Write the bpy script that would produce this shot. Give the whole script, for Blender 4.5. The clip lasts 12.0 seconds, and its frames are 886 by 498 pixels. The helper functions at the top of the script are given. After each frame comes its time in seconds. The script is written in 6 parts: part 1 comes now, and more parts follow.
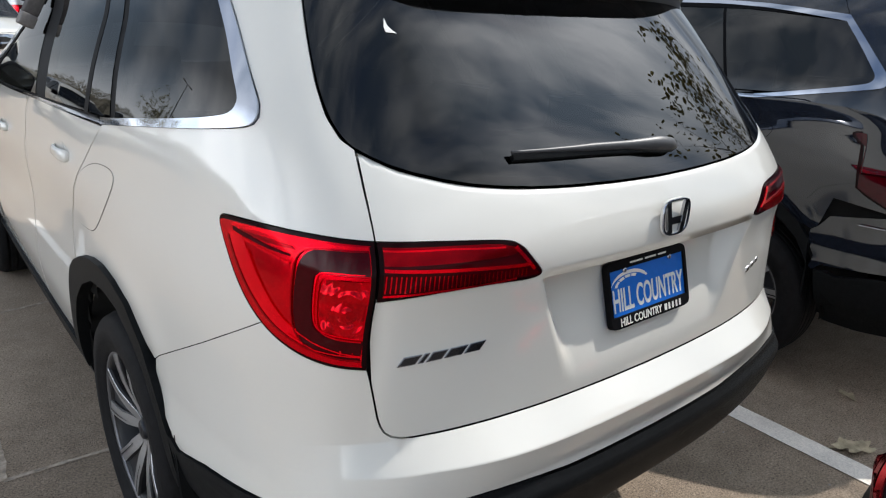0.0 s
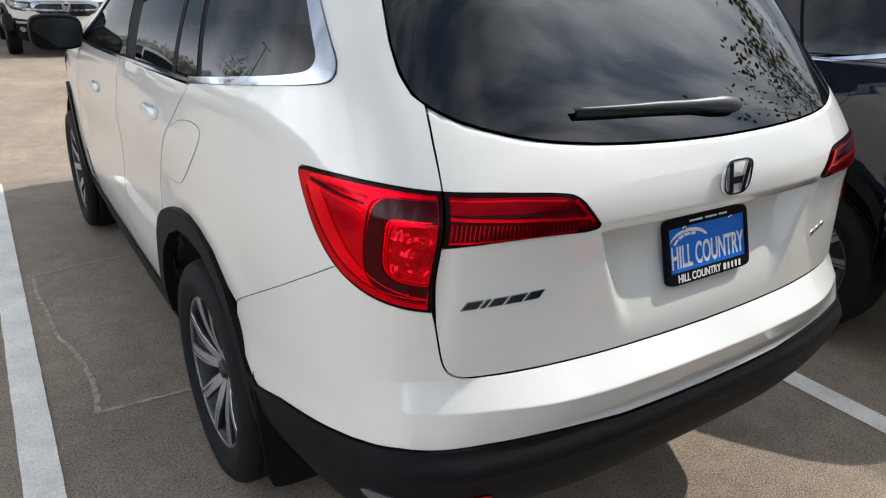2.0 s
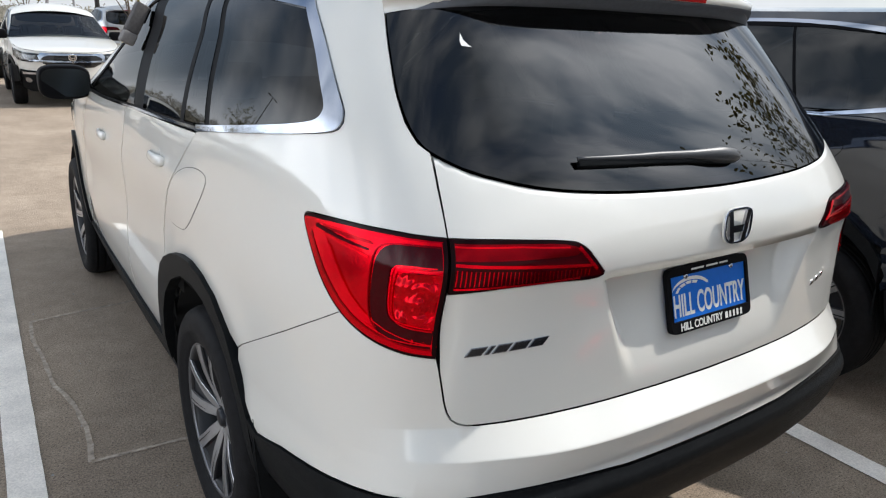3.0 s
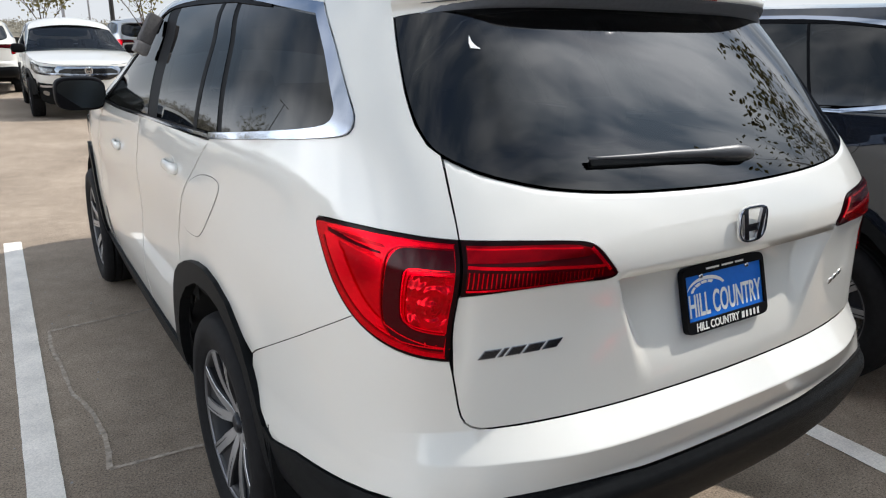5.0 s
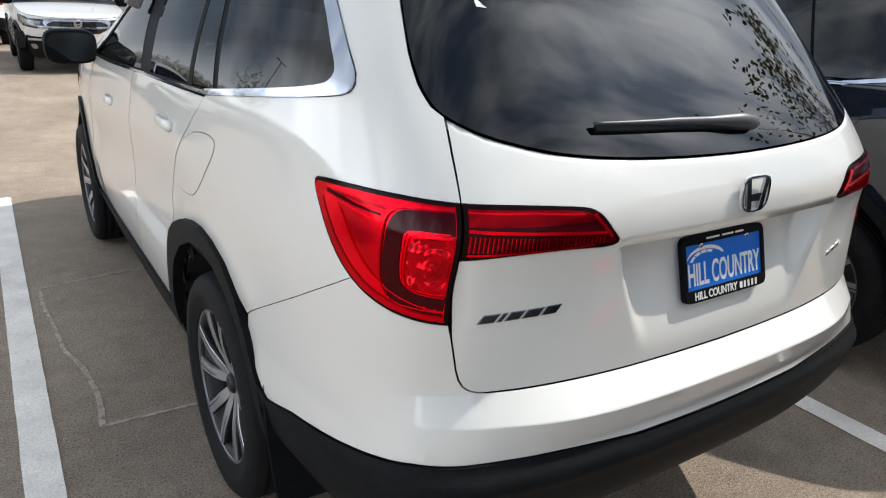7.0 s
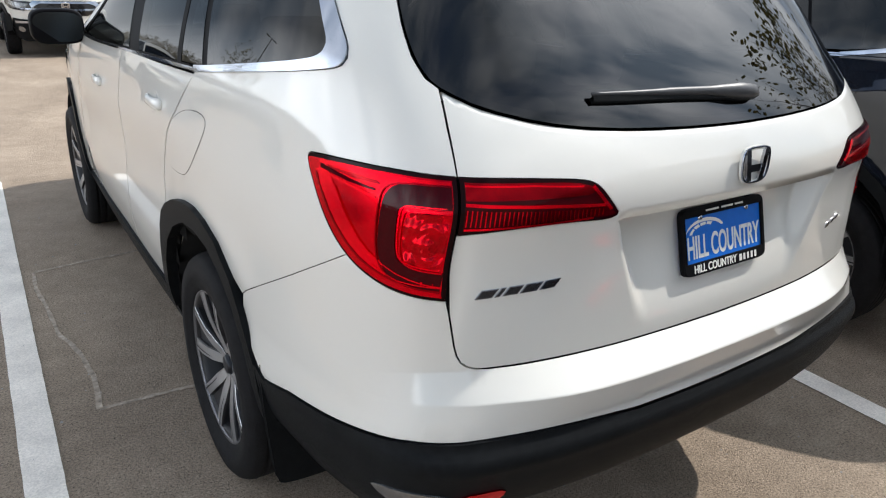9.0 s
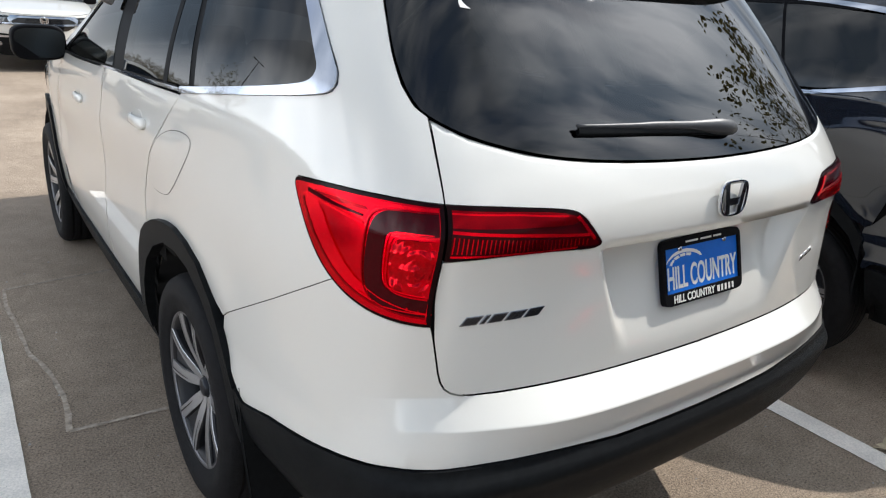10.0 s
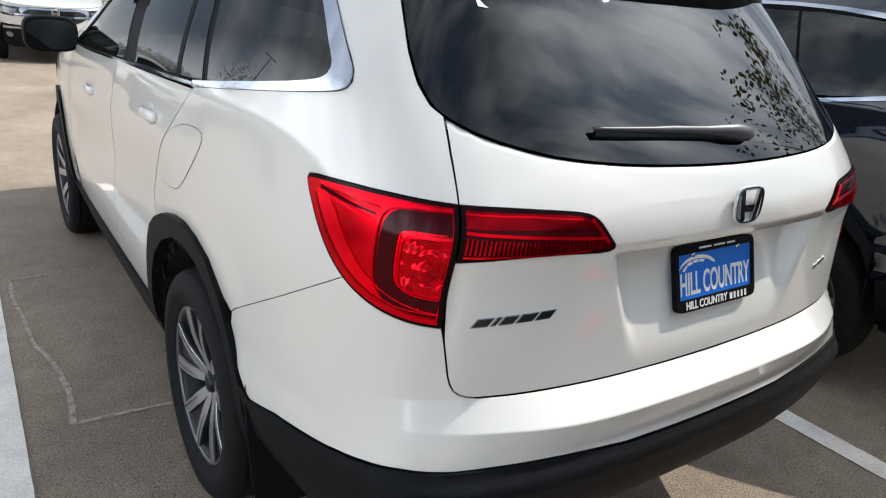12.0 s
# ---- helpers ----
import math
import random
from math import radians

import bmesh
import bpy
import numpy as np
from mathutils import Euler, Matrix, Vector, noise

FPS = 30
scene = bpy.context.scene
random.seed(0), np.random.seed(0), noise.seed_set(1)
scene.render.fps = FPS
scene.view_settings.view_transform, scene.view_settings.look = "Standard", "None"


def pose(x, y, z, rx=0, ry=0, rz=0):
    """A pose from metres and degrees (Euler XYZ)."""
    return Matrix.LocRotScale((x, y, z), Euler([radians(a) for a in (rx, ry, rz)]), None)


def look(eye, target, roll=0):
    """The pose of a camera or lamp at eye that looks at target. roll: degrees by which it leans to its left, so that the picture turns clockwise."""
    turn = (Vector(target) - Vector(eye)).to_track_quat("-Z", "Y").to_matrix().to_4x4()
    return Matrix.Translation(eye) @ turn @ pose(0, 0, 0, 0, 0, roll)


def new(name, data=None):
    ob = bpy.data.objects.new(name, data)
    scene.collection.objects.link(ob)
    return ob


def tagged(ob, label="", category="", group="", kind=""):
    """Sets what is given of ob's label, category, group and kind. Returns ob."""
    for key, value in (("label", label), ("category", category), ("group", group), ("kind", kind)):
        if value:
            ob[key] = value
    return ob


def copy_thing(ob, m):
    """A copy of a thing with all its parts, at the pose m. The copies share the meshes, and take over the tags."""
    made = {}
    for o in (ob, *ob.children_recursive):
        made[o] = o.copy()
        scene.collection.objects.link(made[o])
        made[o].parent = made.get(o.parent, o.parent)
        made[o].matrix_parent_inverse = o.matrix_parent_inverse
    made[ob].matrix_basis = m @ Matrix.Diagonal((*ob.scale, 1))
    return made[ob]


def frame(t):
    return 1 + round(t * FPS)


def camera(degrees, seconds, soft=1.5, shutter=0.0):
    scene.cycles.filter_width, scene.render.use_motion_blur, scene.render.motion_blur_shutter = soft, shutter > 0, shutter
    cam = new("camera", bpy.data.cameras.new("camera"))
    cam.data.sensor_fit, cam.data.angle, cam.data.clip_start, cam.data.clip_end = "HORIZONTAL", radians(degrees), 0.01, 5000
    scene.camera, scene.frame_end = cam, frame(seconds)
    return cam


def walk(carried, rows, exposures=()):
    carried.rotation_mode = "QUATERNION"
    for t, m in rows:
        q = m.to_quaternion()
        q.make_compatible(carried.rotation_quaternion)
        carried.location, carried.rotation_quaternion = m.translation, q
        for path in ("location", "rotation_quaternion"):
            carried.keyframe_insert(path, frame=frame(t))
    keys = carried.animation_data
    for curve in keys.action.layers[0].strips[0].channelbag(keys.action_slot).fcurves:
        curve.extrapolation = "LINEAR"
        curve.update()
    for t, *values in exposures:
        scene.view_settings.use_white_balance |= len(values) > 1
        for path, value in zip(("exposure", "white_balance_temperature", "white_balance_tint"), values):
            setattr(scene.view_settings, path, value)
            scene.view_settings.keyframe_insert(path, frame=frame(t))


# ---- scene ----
import mathutils.geometry
cam = camera(64.7, 12.0, 1.15)
PATH = [
    (0, (-1.39, -0.796, 1.634), (-0.19, 0.666, 0.983), 2.5),
    (0.5, (-1.399, -0.874, 1.65), (-0.223, 0.63, 1.054), 1.4),
    (0.7, (-1.407, -0.888, 1.655), (-0.286, 0.67, 1.095), 0.6),
    (1, (-1.433, -0.896, 1.651), (-0.362, 0.678, 1.038), 0.7),
    (1.5, (-1.446, -0.88, 1.635), (-0.417, 0.675, 0.911), 1.7),
    (2, (-1.445, -0.863, 1.626), (-0.403, 0.675, 0.886), 2.0),
    (2.5, (-1.455, -0.861, 1.623), (-0.385, 0.701, 0.976), 2.3),
    (3, (-1.465, -0.864, 1.621), (-0.392, 0.712, 1.016), 2.4),
    (3.2, (-1.464, -0.858, 1.616), (-0.412, 0.718, 0.976), 2.7),
    (4.8, (-1.461, -0.867, 1.614), (-0.414, 0.74, 1.046), 1.4),
    (5, (-1.459, -0.866, 1.614), (-0.419, 0.737, 1.023), 1.2),
    (5.5, (-1.463, -0.86, 1.608), (-0.418, 0.724, 0.975), 2.6),
    (6, (-1.468, -0.852, 1.606), (-0.421, 0.718, 0.943), 3.3),
    (6.5, (-1.469, -0.847, 1.603), (-0.43, 0.722, 0.926), 3.0),
    (7, (-1.467, -0.845, 1.604), (-0.421, 0.717, 0.921), 2.7),
    (7.2, (-1.464, -0.844, 1.605), (-0.415, 0.721, 0.935), 2.6),
    (8.8, (-1.467, -0.83, 1.584), (-0.369, 0.681, 0.869), 3.3),
    (9, (-1.459, -0.831, 1.585), (-0.412, 0.707, 0.852), 2.1),
    (9.5, (-1.457, -0.824, 1.586), (-0.279, 0.609, 0.838), 4.0),
    (9.6, (-1.457, -0.829, 1.595), (-0.269, 0.602, 0.858), 4.3),
    (10, (-1.481, -0.826, 1.593), (-0.366, 0.694, 0.927), 3.9),
    (10.5, (-1.487, -0.818, 1.591), (-0.36, 0.697, 0.93), 4.1),
    (11, (-1.487, -0.816, 1.59), (-0.386, 0.715, 0.925), 3.9),
    (11.5, (-1.488, -0.814, 1.59), (-0.374, 0.716, 0.942), 4.3),
    (12, (-1.488, -0.807, 1.587), (-0.382, 0.72, 0.922), 5.1),
]
walk(cam, [(t, look(eye, target, roll)) for t, eye, target, roll in PATH], [(0.0, 0.05), (2.5, 0.11), (5.0, 0.15), (9.0, 0.20), (12.0, 0.22)])

# ---- world, sun, exposure ----
SUN = Vector((0.648, -0.137, 0.749)).normalized()
world = bpy.data.worlds.new("sky_world")
scene.world = world
world.use_nodes = True
wn, wl = world.node_tree.nodes, world.node_tree.links
wbg = wn["Background"]
sky = wn.new("ShaderNodeTexSky")
sky.sky_type = "NISHITA"
sky.sun_disc = False
sky.sun_elevation = math.asin(SUN.z)
sky.sun_rotation = math.atan2(SUN.x, SUN.y)
sky.dust_density, sky.air_density = 0.4, 1.0
wtc = wn.new("ShaderNodeTexCoord")
wmap = wn.new("ShaderNodeMapping")
wmap.inputs["Scale"].default_value = (0.7, 2.6, 0.7)
wnoise = wn.new("ShaderNodeTexNoise")
wnoise.inputs["Scale"].default_value, wnoise.inputs["Detail"].default_value = 1.5, 6.0
wnoise.inputs["Roughness"].default_value = 0.56
wramp = wn.new("ShaderNodeValToRGB")
wramp.color_ramp.elements[0].position, wramp.color_ramp.elements[1].position = 0.30, 0.56
wmix = wn.new("ShaderNodeMix")
wmix.data_type = "RGBA"
wmix.inputs["B"].default_value = (9.0, 9.3, 9.9, 1)
wl.new(wtc.outputs["Generated"], wmap.inputs["Vector"])
wl.new(wmap.outputs["Vector"], wnoise.inputs["Vector"])
wl.new(wnoise.outputs["Fac"], wramp.inputs["Fac"])
wl.new(wramp.outputs["Color"], wmix.inputs["Factor"])
wl.new(sky.outputs["Color"], wmix.inputs["A"])
wtone = wn.new("ShaderNodeTexNoise")
wtone.inputs["Scale"].default_value, wtone.inputs["Detail"].default_value = 3.4, 6.0
wl.new(wmap.outputs["Vector"], wtone.inputs["Vector"])
wramp2 = wn.new("ShaderNodeValToRGB")
wramp2.color_ramp.elements[0].position, wramp2.color_ramp.elements[0].color = 0.36, (1.8, 2.3, 2.95, 1)
wramp2.color_ramp.elements[1].position, wramp2.color_ramp.elements[1].color = 0.64, (6.9, 7.2, 7.6, 1)
wl.new(wtone.outputs["Fac"], wramp2.inputs["Fac"])
wdot = wn.new("ShaderNodeVectorMath")
wdot.operation = "DOT_PRODUCT"
wdot.inputs[1].default_value = SUN
wl.new(wtc.outputs["Generated"], wdot.inputs[0])
wglow = wn.new("ShaderNodeMapRange")
wglow.inputs["From Min"].default_value, wglow.inputs["From Max"].default_value = 0.82, 1.0
wglow.inputs["To Min"].default_value, wglow.inputs["To Max"].default_value = 1.0, 3.0
wl.new(wdot.outputs["Value"], wglow.inputs["Value"])
wlit = wn.new("ShaderNodeMix")
wlit.data_type, wlit.blend_type = "RGBA", "MULTIPLY"
wlit.inputs["Factor"].default_value = 1.0
wl.new(wramp2.outputs["Color"], wlit.inputs["A"])
wl.new(wglow.outputs["Result"], wlit.inputs["B"])
# Sky away from the sun brightened, added as fill for the car's flank.
wfill = wn.new("ShaderNodeMapRange")
wfill.inputs["From Min"].default_value, wfill.inputs["From Max"].default_value = -0.8, -0.2
wfill.inputs["To Min"].default_value, wfill.inputs["To Max"].default_value = 8.4, 1.0
wl.new(wdot.outputs["Value"], wfill.inputs["Value"])
wlit2 = wn.new("ShaderNodeMix")
wlit2.data_type, wlit2.blend_type = "RGBA", "MULTIPLY"
wlit2.inputs["Factor"].default_value = 1.0
wl.new(wlit.outputs["Result"], wlit2.inputs["A"])
wl.new(wfill.outputs["Result"], wlit2.inputs["B"])
wl.new(wlit2.outputs["Result"], wmix.inputs["B"])
wsep = wn.new("ShaderNodeSeparateXYZ")
wl.new(wtc.outputs["Generated"], wsep.inputs["Vector"])
whaze = wn.new("ShaderNodeMapRange")
whaze.inputs["From Min"].default_value, whaze.inputs["From Max"].default_value = 0.0, 0.17
whaze.inputs["To Min"].default_value, whaze.inputs["To Max"].default_value = 0.92, 0.0
whaze.interpolation_type = "SMOOTHSTEP"
wl.new(wsep.outputs["Z"], whaze.inputs["Value"])
wair = wn.new("ShaderNodeMix")
wair.data_type = "RGBA"
whor = wn.new("ShaderNodeMix")
whor.data_type, whor.blend_type = "RGBA", "MULTIPLY"
whor.inputs["Factor"].default_value = 1.0
whor.inputs["A"].default_value = (4.5, 4.7, 4.95, 1)
wl.new(wfill.outputs["Result"], whor.inputs["B"])
wl.new(whor.outputs["Result"], wair.inputs["B"])
wl.new(whaze.outputs["Result"], wair.inputs["Factor"])
wl.new(wmix.outputs["Result"], wair.inputs["A"])
wl.new(wair.outputs["Result"], wbg.inputs["Color"])
wbg.inputs["Strength"].default_value = 0.155
sun_data = bpy.data.lights.new("sun", "SUN")
sun_data.energy, sun_data.angle, sun_data.color = 3.5, radians(0.6), (1.0, 0.96, 0.905)
sun_ob = new("sun", sun_data)
sun_ob.matrix_world = look(SUN * 50, (0, 0, 0))


# ---- materials ----
def material(name, color=(0.5, 0.5, 0.5), rough=0.5, metal=0.0, coat=0.0, spec=0.5, grain=0.0, grain_scale=40.0, bump=0.0, bump_scale=80.0, stain=0.0, stain_scale=3.0, coat_ior=1.5):
    """A principled material with two scales of variation in colour and a fine relief."""
    m = bpy.data.materials.new(name)
    m.use_nodes = True
    n, l = m.node_tree.nodes, m.node_tree.links
    b = n["Principled BSDF"]
    b.inputs["Base Color"].default_value = (*color, 1)
    b.inputs["Roughness"].default_value, b.inputs["Metallic"].default_value = rough, metal
    b.inputs["Coat Weight"].default_value, b.inputs["Coat Roughness"].default_value = coat, 0.02
    b.inputs["Specular IOR Level"].default_value = spec
    b.inputs["Coat IOR"].default_value = coat_ior
    tc = n.new("ShaderNodeTexCoord")
    if grain or stain:
        last = None
        for k, (amount, scale) in enumerate(((grain, grain_scale), (stain, stain_scale))):
            if not amount:
                continue
            t = n.new("ShaderNodeTexNoise")
            t.inputs["Scale"].default_value, t.inputs["Detail"].default_value = scale, 5
            l.new(tc.outputs["Object"], t.inputs["Vector"])
            r = n.new("ShaderNodeMapRange")
            r.inputs["From Min"].default_value, r.inputs["From Max"].default_value = 0.3, 0.7
            r.inputs["To Min"].default_value, r.inputs["To Max"].default_value = 1 - amount, 1 + amount
            l.new(t.outputs["Fac"], r.inputs["Value"])
            mx = n.new("ShaderNodeMix")
            mx.data_type, mx.blend_type = "RGBA", "MULTIPLY"
            mx.inputs["Factor"].default_value = 1
            if last is None:
                mx.inputs["A"].default_value = (*color, 1)
            else:
                l.new(last, mx.inputs["A"])
            l.new(r.outputs["Result"], mx.inputs["B"])
            last = mx.outputs["Result"]
        l.new(last, b.inputs["Base Color"])
    if bump:
        t = n.new("ShaderNodeTexNoise")
        t.inputs["Scale"].default_value, t.inputs["Detail"].default_value = bump_scale, 4
        l.new(tc.outputs["Object"], t.inputs["Vector"])
        bp = n.new("ShaderNodeBump")
        bp.inputs["Strength"].default_value, bp.inputs["Distance"].default_value = bump, 0.004
        l.new(t.outputs["Fac"], bp.inputs["Height"])
        l.new(bp.outputs["Normal"], b.inputs["Normal"])
    return m


def tinted_glass(name, tint, ior=1.52):
    """A thin tinted pane: it lets through some light and mirrors the rest by Fresnel."""
    m = bpy.data.materials.new(name)
    m.use_nodes = True
    n, l = m.node_tree.nodes, m.node_tree.links
    n.remove(n["Principled BSDF"])
    tr, gl, fr, mx = n.new("ShaderNodeBsdfTransparent"), n.new("ShaderNodeBsdfGlossy"), n.new("ShaderNodeFresnel"), n.new("ShaderNodeMixShader")
    tr.inputs["Color"].default_value = (*tint, 1)
    gl.inputs["Roughness"].default_value = 0.01
    fr.inputs["IOR"].default_value = ior
    l.new(fr.outputs["Fac"], mx.inputs["Fac"])
    l.new(tr.outputs["BSDF"], mx.inputs[1])
    l.new(gl.outputs["BSDF"], mx.inputs[2])
    l.new(mx.outputs["Shader"], n["Material Output"].inputs["Surface"])
    return m


WHITE = material("pearl_white_paint", (0.690, 0.677, 0.630), 0.38, 0.0, 1.0, 0.35, 0.012, 900, coat_ior=1.62)
BLACK = material("black_paint", (0.010, 0.013, 0.021), 0.3, 0.0, 1.0, 0.0, 0.05, 700, coat_ior=1.62)
GREY = material("grey_metallic_paint", (0.10, 0.105, 0.112), 0.28, 0.6, 1.0, 0.5, 0.03, 900)
SILVER = material("silver_metallic_paint", (0.48, 0.49, 0.50), 0.3, 0.7, 1.0, 0.5, 0.03, 900)
PLASTIC = material("black_textured_plastic", (0.0092, 0.0102, 0.0112), 0.46, 0, 0, 0.06, 0.18, 60, 0.25, 900)
GLOSS_BLACK = material("gloss_black_trim", (0.008, 0.008, 0.009), 0.12, 0, 0.3)
INNER = material("dark_inner_body", (0.008, 0.008, 0.008), 0.9, 0, 0, 0.1)
CHROME = material("chrome", (0.43, 0.465, 0.54), 0.07, 1.0)
RUBBER = material("tyre_rubber", (0.010, 0.010, 0.011), 0.72, 0, 0, 0.15, 0.25, 40, 0.3, 160)
RIM_FACE = material("machined_alloy", (0.46, 0.46, 0.47), 0.34, 0.75, 0, 0.5, 0.06, 120)
RIM_DARK = material("dark_grey_wheel_paint", (0.016, 0.016, 0.018), 0.4, 0.0, 0.0, 0.3)
RIM_GREY = material("grey_wheel_pocket_paint", (0.028, 0.030, 0.036), 0.28, 0.4, 0.0, 0.4)
RIM_LIP = material("dull_alloy_rim_edge", (0.17, 0.17, 0.18), 0.38, 0.75, 0, 0.5)
EMBLEM = material("emblem_chrome", (0.40, 0.40, 0.42), 0.08, 1.0)
DISC = material("brake_disc_steel", (0.035, 0.033, 0.031), 0.5, 0.6, 0, 0.3, 0.2, 60)
RED_LENS = material("red_lamp_lens", (0.95, 0.0, 0.014), 0.22, 1.0, 0.12, 0.12, 0.08, 25)
DARK_RED = material("dark_red_lamp_lens", (0.045, 0.0, 0.0020), 0.10, 0, 0.12, 0.05, 0.15, 60)
BRIGHT_RED = material("bright_red_reflector", (0.50, 0.001, 0.007), 0.14, 0.97, 0.12, 0.2, 0.35, 38)
RED_LINE = material("bright_red_light_line", (0.92, 0.003, 0.014), 0.2, 0.95, 0.0, 0.2)
SMOKED_RED = material("smoked_red_lamp_lens", (0.045, 0.0, 0.003), 0.14, 0.0, 0.35, 0.1, 0.15, 40)
# Darker copy of the red lens, with shade put into its colour.
SHADED_RED = material("shaded_red_lamp_lens", (0.62, 0.0, 0.008), 0.20, 1.0, 0.12, 0.12, 0.10, 25)
MID_RED = material("mid_red_lamp_lens", (0.30, 0.0, 0.004), 0.18, 1.0, 0.12, 0.15, 0.12, 40)
LAMP_BLACK = material("black_lamp_frame", (0.010, 0.001, 0.002), 0.12, 0, 0, 0.08)
CLEAR_LENS = material("clear_lamp_lens", (0.20, 0.205, 0.21), 0.12, 0.7, 1.0, 0.6, 0.3, 120, 0.5, 300)
REAR_GLASS = tinted_glass("privacy_glass", (0.030, 0.033, 0.038), 1.68)
SIDE_GLASS = tinted_glass("side_privacy_glass", (0.030, 0.034, 0.040), 1.42)
BLACK_GLASS = tinted_glass("deep_privacy_glass", (0.035, 0.040, 0.048), 1.74)
FRONT_GLASS = tinted_glass("light_tinted_glass", (0.10, 0.11, 0.115), 1.48)
WINDSCREEN_GLASS = tinted_glass("windscreen_glass", (0.45, 0.48, 0.48), 1.36)
# Mirror colour darkened; the dark reflection it shows is put into it.
MIRROR = material("darkened_mirror_glass", (0.036, 0.046, 0.056), 0.12, 1.0)
SEAT = material("black_leather", (0.02, 0.019, 0.018), 0.55, 0, 0, 0.4, 0.2, 60, 0.3, 200)
PLATE_BLUE = material("blue_plate_print", (0.006, 0.135, 0.56), 0.5, 0, 0.0, 0.25, 0.05, 60)
PLATE_WHITE = material("white_plate_print", (0.78, 0.77, 0.72), 0.4)
LINE_PAINT = material("worn_white_line_paint", (0.88, 0.82, 0.74), 0.85, 0, 0, 0.1, 0.13, 140, 0.5, 140, 0.12, 5)
LEAF_DRY = material("dry_leaf", (0.46, 0.39, 0.27), 0.8, 0, 0, 0.2, 0.3, 30, 0.4, 60)
LEAF_GREEN = material("autumn_foliage", (0.21, 0.185, 0.065), 0.7, 0, 0, 0.3, 0.4, 3)
BARK = material("bark", (0.12, 0.095, 0.075), 0.9, 0, 0, 0.2, 0.3, 20, 0.6, 30)
POLE_STEEL = material("galvanised_steel", (0.30, 0.30, 0.31), 0.5, 0.6, 0, 0.5, 0.15, 10)
POLE_DARK = material("dark_bronze_pole", (0.03, 0.027, 0.025), 0.5, 0.3, 0, 0.5, 0.15, 10)
FOAM = material("grey_lockbox_casing", (0.105, 0.100, 0.100), 0.85, 0, 0, 0.2, 0.15, 60, 0.4, 120)
FOAM_LIGHT = material("light_grey_lockbox_cap", (0.21, 0.20, 0.195), 0.8, 0, 0, 0.2, 0.12, 60, 0.3, 120)
def soft_mark(name, color):
    """A faint, broken deposit on the paving."""
    m = material(name, color, 0.9, 0, 0, 0.2, 0.3, 25)
    n, l = m.node_tree.nodes, m.node_tree.links
    tc, t, r = n.new("ShaderNodeTexCoord"), n.new("ShaderNodeTexNoise"), n.new("ShaderNodeMapRange")
    t.inputs["Scale"].default_value, t.inputs["Detail"].default_value = 45, 6
    l.new(tc.outputs["Object"], t.inputs["Vector"])
    l.new(t.outputs["Fac"], r.inputs["Value"])
    r.inputs["From Min"].default_value, r.inputs["From Max"].default_value, r.inputs["To Min"].default_value, r.inputs["To Max"].default_value = 0.30, 0.66, 0.45, 0.85
    l.new(r.outputs["Result"], n["Principled BSDF"].inputs["Alpha"])
    return m


STAIN_MARK = soft_mark("dried_water_mark", (0.52, 0.44, 0.36))
GLEAM_WHITE = material("white_gleam_paint", (0.8, 0.8, 0.78), 0.8)


